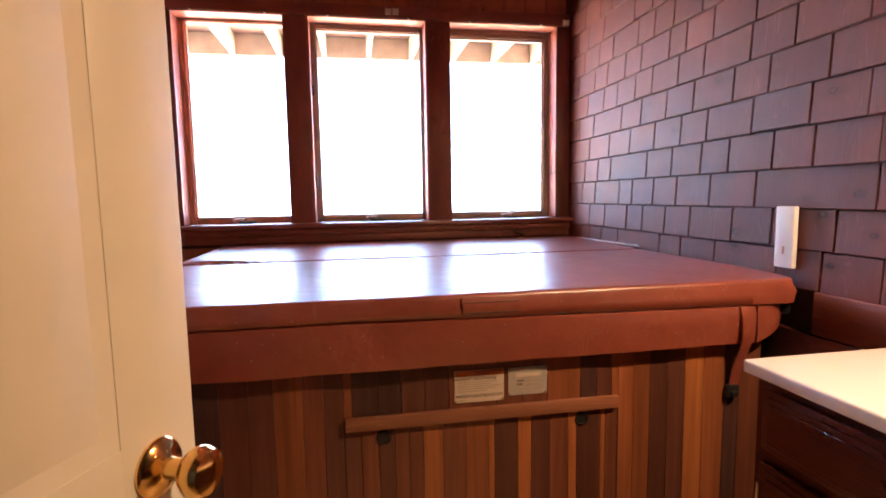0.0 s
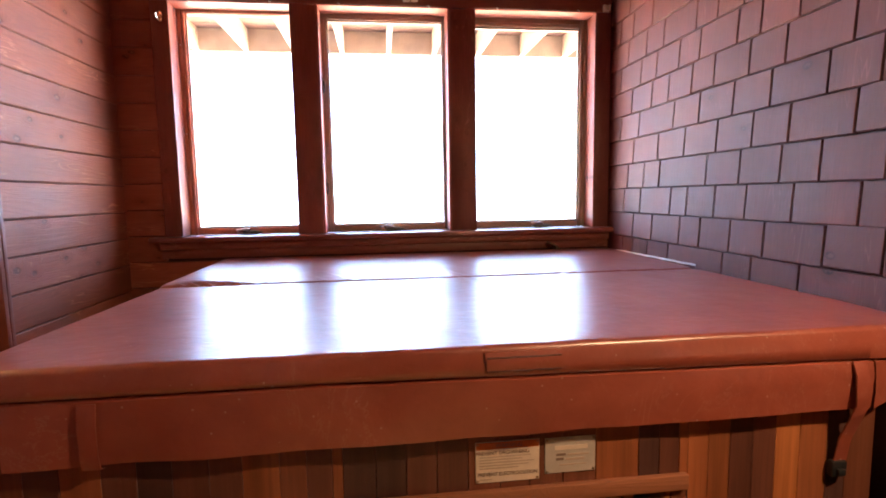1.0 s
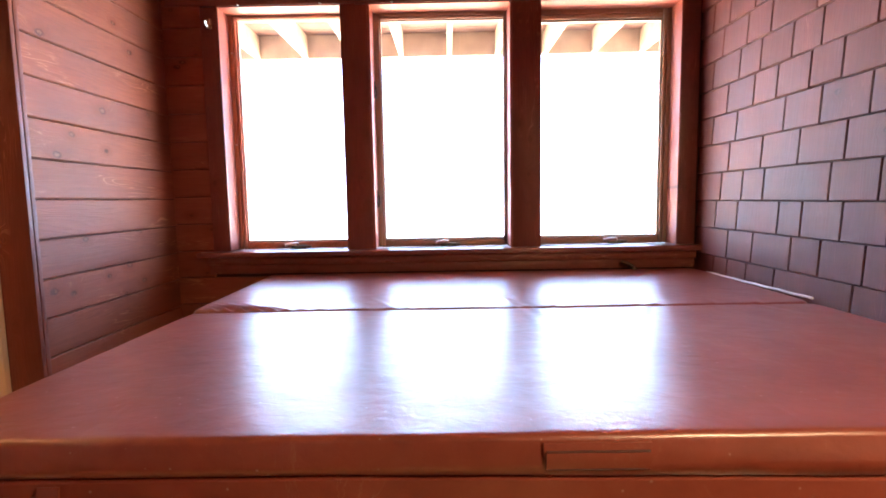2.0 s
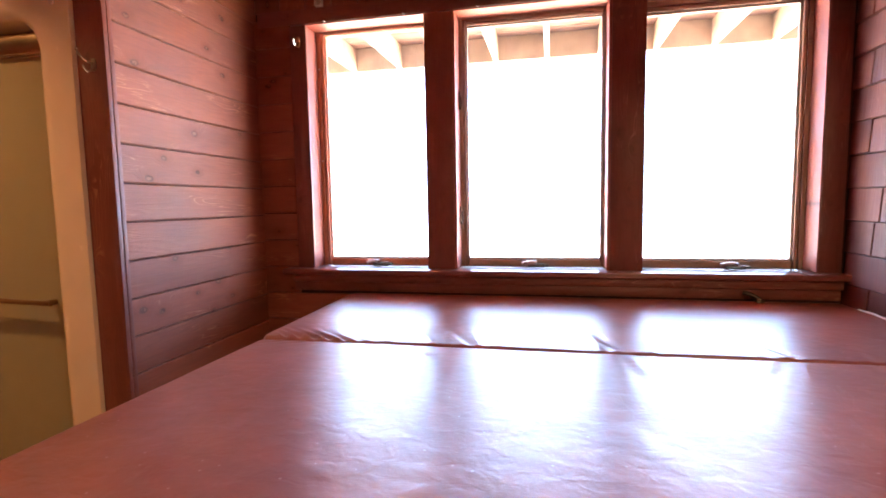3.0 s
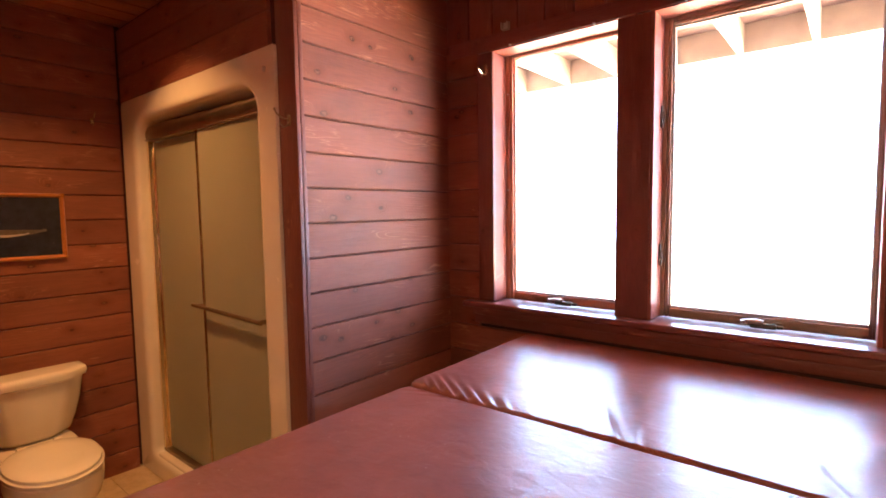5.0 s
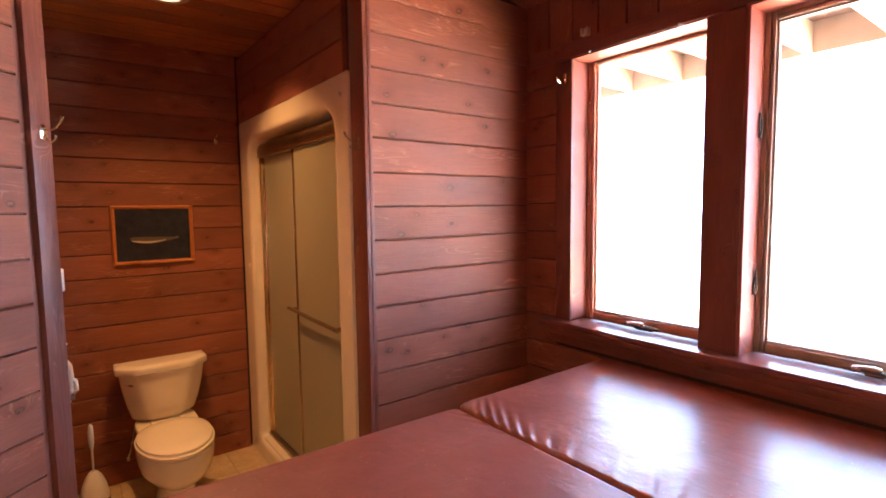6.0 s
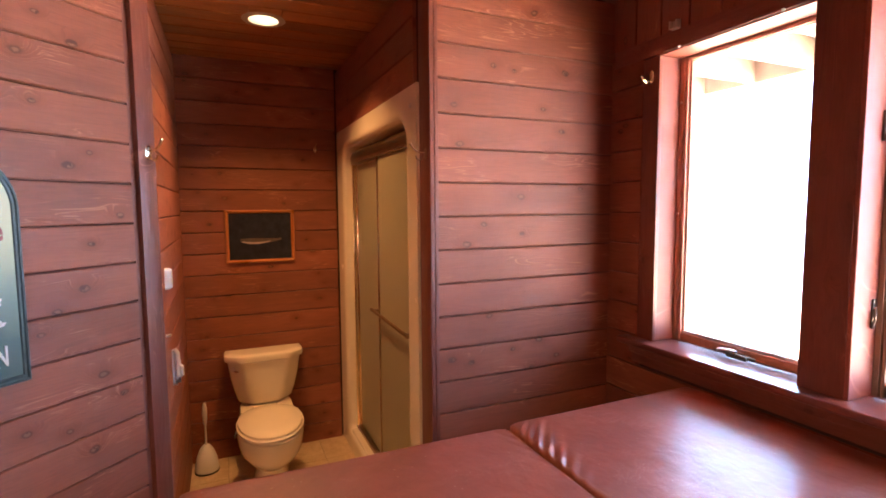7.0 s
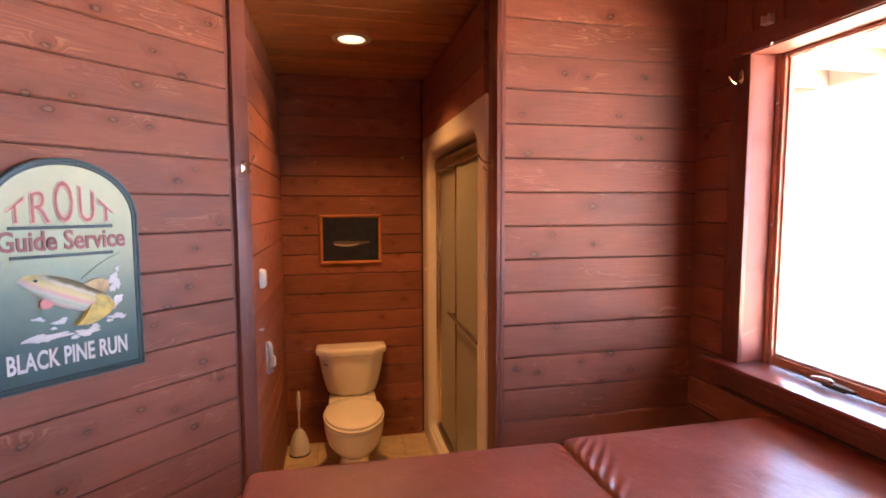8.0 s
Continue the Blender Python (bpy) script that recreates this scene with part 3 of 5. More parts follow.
part("shell_lip", block(SPA[0] - 0.012, SPA[1] + 0.10, SPA[2] - 0.01, SPA[3] + 0.02, 0.845, 0.880, 0.012, 3), black_rubber, tub, "dark acrylic lip")


def slat_wood(name, base):
    """Clear redwood, grain upright, each slat a little different."""
    n = Nodes(name)
    at = n.coords()
    rnd = n.node("ObjectInfo").outputs["Random"]
    fine = n.noise(n.vmath("MULTIPLY", at, (90.0, 30.0, 3.0)), 1.0, 5.0, 0.65)
    broad = n.noise(n.vmath("MULTIPLY", at, (22.0, 8.0, 1.1)), 1.0, 4.0, 0.6)
    c = n.mix(n.ramp(broad, (0.3, 0.0), (0.7, 1.0)), (*(q * 0.72 for q in base), 1), (*(q * 1.25 for q in base), 1))
    c = n.mix(n.math("MULTIPLY", n.ramp(fine, (0.35, 1.0), (0.6, 0.0)), 0.4), c, (*(q * 0.42 for q in base), 1))
    tone = n.math("MULTIPLY_ADD", rnd, 0.3, 0.85)
    c = n.mix(1.0, c, n.node("CombineColor", Red=tone, Green=tone, Blue=tone).outputs[0], "MULTIPLY")
    n.bump(fine, 0.3, 0.002)
    return n.done(c, n.math("MULTIPLY_ADD", fine, 0.15, 0.34))


TONES = {"k": slat_wood("redwood_darkest", (0.070, 0.030, 0.024)), "d": slat_wood("redwood_dark", (0.120, 0.042, 0.027)), "m": slat_wood("redwood_middle", (0.178, 0.058, 0.031)),
         "o": slat_wood("redwood_orange", (0.285, 0.090, 0.036)), "p": slat_wood("redwood_pale", (0.40, 0.135, 0.046))}
PANEL = (0.003, 0.842, 0.588, 0.626)      # access panel: sides, and the rail across its head


def slat_row(x, z0, z1, rows):
    for end, tone in rows:
        part("slat", block(x + 0.0005, end - 0.0005, SPA[2], SPA[2] + 0.016, z0, z1, 0.0012, 1), TONES[tone], tub)
        x = end


slat_row(SPA[0], 0.004, 0.846, ((-0.62, "m"), (-0.55, "d"), (-0.47, "o"), (-0.40, "d"), (-0.33, "k"), (-0.255, "d"), (-0.187, "d"), (-0.109, "o"), (-0.052, "m"), (PANEL[0], "d")))
slat_row(PANEL[0], 0.607, 0.846, ((0.026, "o"), (0.098, "k"), (0.166, "k"), (0.235, "d"), (0.306, "d"), (0.38, "m"), (0.45, "m"), (0.53, "m"), (0.61, "m"), (0.716, "o"), (0.768, "k"), (0.819, "d"), (PANEL[1], "o")))
slat_row(PANEL[0], 0.004, 0.606, ((0.049, "d"), (0.098, "m"), (0.145, "d"), (0.187, "m"), (0.228, "m"), (0.287, "p"), (0.355, "m"), (0.425, "o"), (0.443, "p"), (0.517, "d"), (0.559, "p"), (0.618, "d"), (0.678, "m"), (0.706, "p"), (0.784, "d"), (0.800, "p"), (PANEL[1], "m")))
slat_row(PANEL[1], 0.004, 0.846, ((0.895, "o"), (0.951, "o"), (1.012, "d"), (1.073, "d"), (1.138, "p"), (1.215, "o"), (1.268, "k"), (SPA[1], "m")))
rng = random.Random(11)
y = SPA[2] + 0.017
while y < SPA[3] - 0.01:
    w = min(rng.choice((0.052, 0.066, 0.078, 0.09)), SPA[3] - y)
    for xs in ((SPA[0], SPA[0] + 0.016), (SPA[1] - 0.016, SPA[1])):
        part("slat", block(*xs, y + 0.0008, y + w - 0.0008, 0.004, 0.846, 0.0015, 1), TONES[rng.choice("kddmmop")], tub)
    y += w
part("access_rail", block(PANEL[0] + 0.003, PANEL[1] - 0.006, SPA[2] - 0.018, SPA[2] - 0.0005, PANEL[2], PANEL[3], 0.003), wood_rail, tub, "pale redwood rail of the access panel")
for x in PANEL[:2]:
    part("panel_seam", block(x - 0.0016, x + 0.0016, SPA[2] - 0.0008, SPA[2] + 0.002, 0.006, PANEL[2]), black_rubber, tub, "dark seam of the access panel")
for x in (0.114, 0.722):
    grom = part("grommet", turned([(0.021, 0), (0.021, 0.004), (0.017, 0.005), (0.015, 0.001)], Matrix.Translation((x, SPA[2], 0.558)) @ pose(0, 0, 0, 90)), black_rubber, tub, "round black grommet")


def words(text, size, m, depth=0.0006, wide=1.0, swell=0.0):
    """Lettering in the built-in font, centred, as a mesh."""
    cu = bpy.data.curves.new("words", "FONT")
    cu.body, cu.size, cu.align_x, cu.align_y, cu.extrude = text, size, "CENTER", "CENTER", depth
    cu.resolution_u, cu.offset = 3, swell
    tmp = bpy.data.objects.new("words", cu)
    me = bpy.data.meshes.new_from_object(tmp)
    bm = bmesh.new()
    bm.from_mesh(me)
    bpy.data.objects.remove(tmp)
    bpy.data.meshes.remove(me)
    return moved(bm, m @ Matrix.Diagonal((wide, 1, 1, 1)))


FRONT = pose(0, 0, 0, 90)      # lettering that faces south
label_tan = plain("label_cream", (0.62, 0.52, 0.42), 0.5, vary=0.08, scale=30.0)
label_grey = plain("label_grey", (0.42, 0.38, 0.34), 0.4, vary=0.1, scale=30.0)
label_orange = plain("label_orange", (0.55, 0.13, 0.04), 0.5)
ink = plain("faded_ink", (0.20, 0.14, 0.11), 0.6)
ink_pale = plain("pale_print", (0.42, 0.33, 0.26), 0.6)
yl = SPA[2] - 0.003
lab = thing("warning_label", (0.397, SPA[2], 0.64), "small cream warning plate with an orange header, screwed on the tub", "label")
part("plate", block(0.322, 0.472, yl, SPA[2], 0.640, 0.738, 0.001, 1), label_tan, lab)
part("header", block(0.3235, 0.4705, yl - 0.0012, yl - 0.0004, 0.7205, 0.7365), label_orange, lab)
part("header_text", words("WARNING", 0.013, Matrix.Translation((0.40, yl - 0.0014, 0.7285)) @ FRONT), ink, lab)
part("title", words("PREVENT DROWNING", 0.0125, Matrix.Translation((0.385, yl - 0.0006, 0.711)) @ FRONT), ink, lab)
part("title", words("PREVENT ELECTROCUTION", 0.0125, Matrix.Translation((0.397, yl - 0.0006, 0.660)) @ FRONT, wide=0.9), ink, lab)
for k in range(5):
    part("text_bar", block(0.331, 0.331 + (0.12, 0.10, 0.128, 0.115, 0.09)[k], yl - 0.0008, yl - 0.0002, 0.7005 - 0.0068 * k, 0.7030 - 0.0068 * k), ink_pale, lab)
part("text_bar", block(0.331, 0.36, yl - 0.0008, yl - 0.0002, 0.6475, 0.6500), ink_pale, lab)
for x in (0.327, 0.467):
    for z in (0.645, 0.733):
        part("screw", turned([(0.003, 0), (0.0025, 0.0018)], Matrix.Translation((x, yl, z)) @ FRONT, 10), bronze, lab)
lab = thing("rating_label", (0.545, SPA[2], 0.65), "small grey rating plate with worn print, screwed on the tub", "label")
part("plate", block(0.485, 0.607, yl, SPA[2], 0.650, 0.736, 0.001, 1), label_grey, lab)
for z, x0, x1, hh, m in ((0.706, 0.508, 0.588, 0.010, label_tan), (0.692, 0.512, 0.535, 0.006, ink), (0.691, 0.54, 0.59, 0.005, ink_pale), (0.681, 0.512, 0.530, 0.006, ink), (0.680, 0.535, 0.58, 0.005, ink_pale), (0.668, 0.52, 0.585, 0.003, ink_pale)):
    part("text_bar", block(x0, x1, yl - 0.0008, yl - 0.0002, z, z + hh), m, lab)
for x in (0.490, 0.602):
    for z in (0.655, 0.731):
        part("screw", turned([(0.003, 0), (0.0025, 0.0018)], Matrix.Translation((x, yl, z)) @ FRONT, 10), bronze, lab)

# ---- cover of the tub ----
CX = (-0.72, 1.478)
CY = (1.410, 2.378, 3.246)
binding = plain("brown_binding", (0.30, 0.115, 0.055), 0.5, vary=0.2, scale=30.0)
cover = thing("tub_cover", (0.38, 2.3, 0.88), "padded red vinyl hot tub cover folded at a hinge seam", "cover")
# pull creases at the hinge: place, lean, height in mm, run, width
FOLDS_BACK = ((-0.640, -1.0, 8.0, 0.055, 0.011), (-0.590, -1.2, 11.0, 0.070, 0.012), (-0.535, -1.3, 13.0, 0.080, 0.013), (-0.480, -1.3, 12.0, 0.080, 0.013), (-0.425, -1.2, 10.0, 0.070, 0.012), (-0.375, -1.0, 6.0, 0.060, 0.012),
              (-0.320, -0.8, 3.5, 0.060, 0.012), (-0.250, -0.6, 2.5, 0.060, 0.012),
              (-0.10, -0.5, 2.0, 0.12, 0.014), (0.00, -0.55, 3.5, 0.16, 0.013), (0.05, -0.3, 2.5, 0.11, 0.010), (0.42, -0.1, 2.4, 0.16, 0.014), (0.47, -0.45, 2.6, 0.19, 0.015), (0.56, 0.4, 2.4, 0.10, 0.012),
              (0.86, -0.1, 2.4, 0.10, 0.012), (0.93, -0.4, 4.0, 0.14, 0.014), (1.12, 0.3, 2.4, 0.12, 0.014), (1.27, 0.5, 3.0, 0.13, 0.014))
FOLDS_FRONT = ((-0.62, -2.2, 7.0, 0.045, 0.012), (-0.54, -2.2, 6.0, 0.045, 0.012), (-0.46, -2.0, 4.0, 0.045, 0.012), (0.00, -0.2, 2.0, 0.12, 0.012), (0.44, 0.1, 3.6, 0.22, 0.015), (0.49, 0.18, 4.4, 0.26, 0.017), (0.56, 0.30, 4.0, 0.24, 0.018), (0.66, 0.35, 2.0, 0.20, 0.018),
               (0.88, -0.5, 4.0, 0.20, 0.015), (0.96, -0.35, 3.6, 0.22, 0.016), (1.10, 0.2, 2.0, 0.16, 0.016), (1.25, 0.4, 3.0, 0.18, 0.016))


def cover_top(x, y, ys, sign):
    """Height of the vinyl above its plane: pull creases that start at the hinge, and a soft sag."""
    d = abs(y - ys)
    h = 0.004 * noise.noise(Vector((x * 2.1, y * 2.3, 3.1 * sign))) + 0.0016 * noise.noise(Vector((x * 9.0, y * 6.0, 7.0 * sign)))
    if d < 0.5:
        for x0, lean, amp, run, wide in FOLDS_BACK if sign > 0 else FOLDS_FRONT:
            q = x - x0 - lean * d
            if abs(q) < 5 * wide:
                h += (0.0009 if sign > 0 else 0.00032) * amp * math.exp(-(d / run) ** 2) * (math.exp(-(q / wide) ** 2) - 0.7 * math.exp(-((q - 2.0 * wide) / (1.2 * wide)) ** 2))
    return h


def seam_z(x):
    """Height of the seam between the front rim and its skirt."""
    return 0.907 - 0.013 * max(0.0, x) + 0.0012 * noise.noise(Vector((x * 7.0, 1.7, 0.4)))


def pad(x0, x1, y0, y1, z0, zf, zb, ys, sign, r=0.022, corner=0.05):
    """A padded panel: rounded rim, soft corners in plan, top at zf in front and zb behind."""
    def steps(a, b, n, rim):
        inner = [a + rim + (b - a - 2 * rim) * i / n for i in range(n + 1)]
        e = [rim * (1 - math.cos(math.pi / 2 * i / 5)) for i in range(5)]
        return [a + q for q in e] + inner + [b - q for q in reversed(e)]
    xs, ys_ = steps(x0, x1, 400, r), steps(y0, y1, 110, r)
    cx, cy, hx, hy = (x0 + x1) / 2, (y0 + y1) / 2, (x1 - x0) / 2, (y1 - y0) / 2
    bm = bmesh.new()
    rows = []
    for y in ys_:
        row = []
        for x in xs:
            e = min(x - x0, x1 - x, (y - y0) * (2.4 if sign > 0 else 1.0), (y1 - y) * (2.4 if sign < 0 else 1.0))
            drop = r - math.sqrt(max(0.0, r * r - (r - e) ** 2)) if e < r else 0.0
            a, b = abs(x - cx) - (hx - corner), abs(y - cy) - (hy - corner)
            px, py = x, y
            if a > 0 and b > 0:
                k = max(a, b) / math.hypot(a, b)
                px = cx + math.copysign(hx - corner + a * k, x - cx)
                py = cy + math.copysign(hy - corner + b * k, y - cy)
            if sign < 0 and x > cx and y < y0 + 0.4:        # the front corner by the wall is drawn in
                px -= 0.052 * ((x - cx) / hx) ** 4 * (1 - (y - y0) / 0.4) ** 2
            f = (y - y0) / (y1 - y0)
            ease = min(1.0, e / (2 * r))
            z = zf + (zb - zf) * f - drop + cover_top(px, py, ys, sign) * (0.25 + 0.75 * ease)
            row.append(bm.verts.new((px, py, z)))
        rows.append(row)
    for r0, r1 in zip(rows, rows[1:]):
        for i in range(len(xs) - 1):
            bm.faces.new((r0[i], r0[i + 1], r1[i + 1], r1[i]))
    rim = rows[0][:] + [q[-1] for q in rows[1:]] + rows[-1][-2::-1] + [q[0] for q in rows[-2:0:-1]]
    mid_ = [bm.verts.new((w.co.x + (w.co.x - cx) / hx * 0.009, w.co.y + (w.co.y - cy) / hy * 0.009, w.co.z * 0.55 + z0 * 0.45)) for w in rim]
    def ring_at(out, up):
        return [bm.verts.new((w.co.x + (w.co.x - cx) / hx * out, w.co.y + (w.co.y - cy) / hy * out, (seam_z(w.co.x) if sign < 0 else z0) + up)) for w in rim]
    under, low = ring_at(0.0045, 0.005), ring_at(-0.008, 0.0)
    for a, b in ((rim, mid_), (mid_, under), (under, low)):
        for i in range(len(a)):
            j = (i + 1) % len(a)
            bm.faces.new((a[i], b[i], b[j], a[j]))
    bm.faces.new(low)
    bmesh.ops.recalc_face_normals(bm, faces=bm.faces[:])
    return bm


part("front_panel", pad(CX[0], CX[1], CY[0], CY[1], 0.896, 0.972, 0.966, CY[1], -1, r=0.015, corner=0.03), vinyl, cover, smooth=60)
part("back_panel", pad(CX[0] - 0.015, CX[1], CY[1] + 0.009, CY[2], 0.881, 0.969, 0.974, CY[1] + 0.009, 1), vinyl, cover, smooth=60)
part("hinge_strip", block(CX[0] + 0.02, CX[1] - 0.02, CY[1] - 0.010, CY[1] + 0.020, 0.930, 0.953, 0.004), binding, cover, "brown woven hinge strip")
for y0, y1 in ((CY[1] - 0.001, CY[1] + 0.001), (CY[1] + 0.006, CY[1] + 0.009)):
    bm = tube([(CX[0] + 0.02 + (CX[1] - CX[0] - 0.03) * i / 60, (y0 + y1) / 2, 0.953 + 0.0025 * noise.noise(Vector((i * 0.21, y0 * 9, 0)))) for i in range(61)], 0.0035, 8)
    part("piping", bm, binding, cover, "stitched piping along the hinge")


def apron(path, out, name, rise=0.0):
    """Hanging skirt of the cover: a thin sheet swept along path; out gives the outward way at each point."""
    rings = []
    for i, (p, o) in enumerate(zip(path, out)):
        wob = noise.noise(Vector((i * 0.11, len(path) * 0.3, 2.0)))
        wob2 = noise.noise(Vector((i * 0.05, 5.0, len(path) * 0.2)))
        low = 0.772 + rise * (i / len(path))
        s = seam_z(p[0])
        prof = ((-0.010, s + 0.002), (0.0045, s - 0.004), (0.008 + 0.005 * wob2, 0.855), (0.009 + 0.009 * wob, (low + 0.855) / 2), (0.006 + 0.012 * wob, low + 0.004 * wob2),
                (0.002 + 0.012 * wob, low + 0.004 * wob2), (0.004 + 0.009 * wob, (low + 0.855) / 2), (-0.012, s - 0.010))
        rings.append([Vector((p[0] + o[0] * d, p[1] + o[1] * d, z)) for d, z in prof])
    return loft(rings)


n = 110
part("skirt", apron([(CX[0] + 0.10 + (CX[1] - 0.30 - CX[0]) * i / n, CY[0]) for i in range(n + 1)], [(0, -1)] * (n + 1), "front"), vinyl, cover)
corner_r = []
for i in range(25):
    t = math.pi / 2 * i / 24
    corner_r.append(((1.284 + 0.118 * math.sin(t) + (0.03 * i / 24)), CY[0] + 0.09 * (1 - math.cos(t)), math.sin(t), -math.cos(t)))
part("skirt", apron([(a, b) for a, b, _, _ in corner_r], [(c, d) for _, _, c, d in corner_r], "corner", 0.10), vinyl, cover)
corner_l = []
for i in range(25):
    t = math.pi / 2 * i / 24
    corner_l.append((CX[0] + 0.085 - 0.085 * math.sin(t), CY[0] + 0.085 * (1 - math.cos(t)), -math.sin(t), -math.cos(t)))
part("skirt", apron([(a, b) for a, b, _, _ in corner_l], [(c, d) for _, _, c, d in corner_l], "corner"), vinyl, cover)
part("skirt", apron([(CX[0], CY[0] + 0.09 + (CY[2] - CY[0] - 0.12) * i / 70) for i in range(71)], [(-1, 0)] * 71, "side"), vinyl, cover)
# lifting handle sewn flat on the front rim: a patch, a band across it and its two stitched edges
dark_seam = plain("dark_red_thread", (0.075, 0.020, 0.015), 0.6)
rimz = ((0.903, 0.0020), (0.915, 0.0045), (0.921, 0.0055), (0.927, 0.0068), (0.938, 0.0090), (0.947, 0.0072), (0.953, 0.0055), (0.960, 0.0035))


def on_rim(x0, x1, z0, z1, lift):
    """A patch that follows the bulge of the front rim."""
    face = [(CY[0] - b - lift, z) for z, b in rimz if z0 <= z <= z1]
    return prism(face + [(CY[0] + 0.004, face[-1][1]), (CY[0] + 0.004, face[0][1])], "x", x0, x1)


hb = part("handle", join(on_rim(0.337, 0.509, 0.912, 0.97, 0.0016), on_rim(0.340, 0.505, 0.92, 0.95, 0.0052)), vinyl, cover, "sewn vinyl carry handle")
for z, b in ((0.9192, 0.0056), (0.9486, 0.0070)):
    part("stitching", tube([(0.341 + 0.164 * i / 12, CY[0] - b - 0.0030, z + 0.0010 * noise.noise(Vector((i * 0.4, z * 90, 0)))) for i in range(13)], 0.0022, 6), dark_seam, hb, "dark seam line")


def strap(points, wide=0.034, thick=0.0036):
    """A flat strap that hangs through points, its width along x."""
    return loft([[Vector((x + sx * wide / 2, y + sy * thick / 2, z)) for sx, sy in ((-1, -1), (1, -1), (1, 1), (-1, 1))] for x, y, z in points])


part("strap", strap([(-0.455, CY[0] - 0.012, 0.902), (-0.455, CY[0] - 0.019, 0.86), (-0.455, CY[0] - 0.019, 0.80), (-0.455, CY[0] - 0.012, 0.768), (-0.455, CY[0] + 0.004, 0.762)]), vinyl, cover, "vinyl lock strap")
for sx in (1.236,):
    s0 = part("strap", strap([(sx, CY[0] - 0.008, 0.892), (sx, CY[0] - 0.020, 0.86), (sx, CY[0] - 0.025, 0.79), (sx + 0.002, CY[0] - 0.006, 0.745), (sx + 0.002, CY[0] + 0.016, 0.69), (sx - 0.002, CY[0] + 0.024, 0.625)]), vinyl, cover, "vinyl lock strap")
    part("buckle", join(block(sx - 0.026, sx + 0.016, CY[0] + 0.016, CY[0] + 0.036, 0.588, 0.63, 0.006, 2), block(sx - 0.016, sx + 0.006, CY[0] + 0.008, CY[0] + 0.02, 0.594, 0.612, 0.004, 2)), black_rubber, s0, "black plastic buckle")
# pale cord tucked along the wall, and the lifter bracket by the window
solid("edge_cord", tube([(1.477 + 0.004 * math.sin(i), 2.40 + 0.72 * i / 30, 0.979 - 0.010 * i / 30) for i in range(31)], 0.0045, 8), white_plastic, "thin pale cord lying along the tub cover", "cord")
lever = thing("window_lever", (1.12, 3.21, 0.975), "small dark lever at the end of the window apron", "lever")
part("arm", tube([(1.09, 3.235, 1.012), (1.12, 3.222, 1.004), (1.15, 3.214, 0.985)], 0.010, 10), dark_metal, lever)
part("foot", block(1.135, 1.165, 3.20, 3.244, 0.962, 0.984, 0.005), dark_metal, lever)

# ---- vanity ----
van = thing("vanity_cabinet", (1.22, 0.55, 0.0), "dark red stained vanity cabinet with moulded drawer fronts", "cabinet")
part("body", join(block(0.975, 1.476, 0.10, 1.050, 0.09, 0.820), block(1.03, 1.476, 0.10, 1.045, 0.0, 0.09)), wood_vanity, van)
def front(y0, y1, z0, z1, name, label=""):
    f = part(name, join(block(0.957, 0.975, y0, y1, z0, z1, 0.004, 2), block(0.951, 0.957, y0 + 0.014, y1 - 0.014, z0 + 0.014, z1 - 0.014, 0.004, 2), block(0.947, 0.951, y0 + 0.028, y1 - 0.028, z0 + 0.028, z1 - 0.028, 0.003, 1)), wood_vanity, van, label)
    return f
for y0, y1 in ((0.13, 0.56), (0.59, 1.02)):
    front(y0, y1, 0.655, 0.800, "drawer_front", "raised drawer front with stepped moulding")
    d = front(y0, y1, 0.115, 0.625, "door")
    for z in (0.20, 0.54):
        part("hinge", join(block(0.968, 0.974, y1 - 0.002, y1 + 0.012, z - 0.025, z + 0.025, 0.001, 1), tube([(0.962, y1 + 0.006, z - 0.028), (0.962, y1 + 0.006, z + 0.028)], 0.004, 8)), steel, d, "small metal hinge")
solid("countertop", block(0.946, 1.476, 0.08, 1.072, 0.8205, 0.852, 0.007, 3), counter_top, "glossy white vanity countertop on the dark cabinet", "countertop")
box_ = thing("wall_control", (1.48, 1.508, 0.99), "long white plastic control box on the shingled wall", "switch")
part("cover", block(1.464, 1.482, 1.470, 1.546, 0.990, 1.196, 0.005, 3), white_plastic, box_)
part("slider", block(1.461, 1.4645, 1.504, 1.511, 1.036, 1.062, 0.001, 1), ink_pale, box_)
vl = thing("wall_lamp", (1.50, 0.40, 2.08), "brass wall lamp with a downward shade above the vanity", "lamp")
part("backplate", block(1.470, 1.4795, 0.34, 0.46, 2.20, 2.32, 0.004), brass, vl)
part("arm", tube([(1.472, 0.40, 2.26), (1.42, 0.40, 2.265), (1.37, 0.40, 2.25), (1.37, 0.40, 2.20)], 0.009), brass, vl)
part("shade", turned([(0.086, 2.070), (0.090, 2.070), (0.045, 2.205), (0.010, 2.210), (0.010, 2.204), (0.040, 2.198)], Matrix.Translation((1.37, 0.40, 0))), brass, vl)

# ---- door ----
DE = Vector((-0.153, 0.690))
DH = DE - 0.600 * Vector((0.368, 0.930))
ud = (DE - DH).normalized()
DW = (DE - DH).length
dm = Matrix.Translation((DH.x, DH.y, 0.012)) @ Matrix.Rotation(math.atan2(ud.y, ud.x), 4, "Z")
door = tagged(thing("door_1", (DH.x, DH.y, 0.012), "cream painted panel door standing open, with a brass knob", "door"), kind="structure")
T, ST, HT = 0.035, 0.108, 2.03
bars = [block(0, ST, 0, T, 0, HT, 0.002), block(DW - ST, DW, 0, T, 0, HT, 0.002)]
rails = ((0.0, 0.24), (0.80, 0.98), (1.58, 1.70), (HT - 0.115, HT))
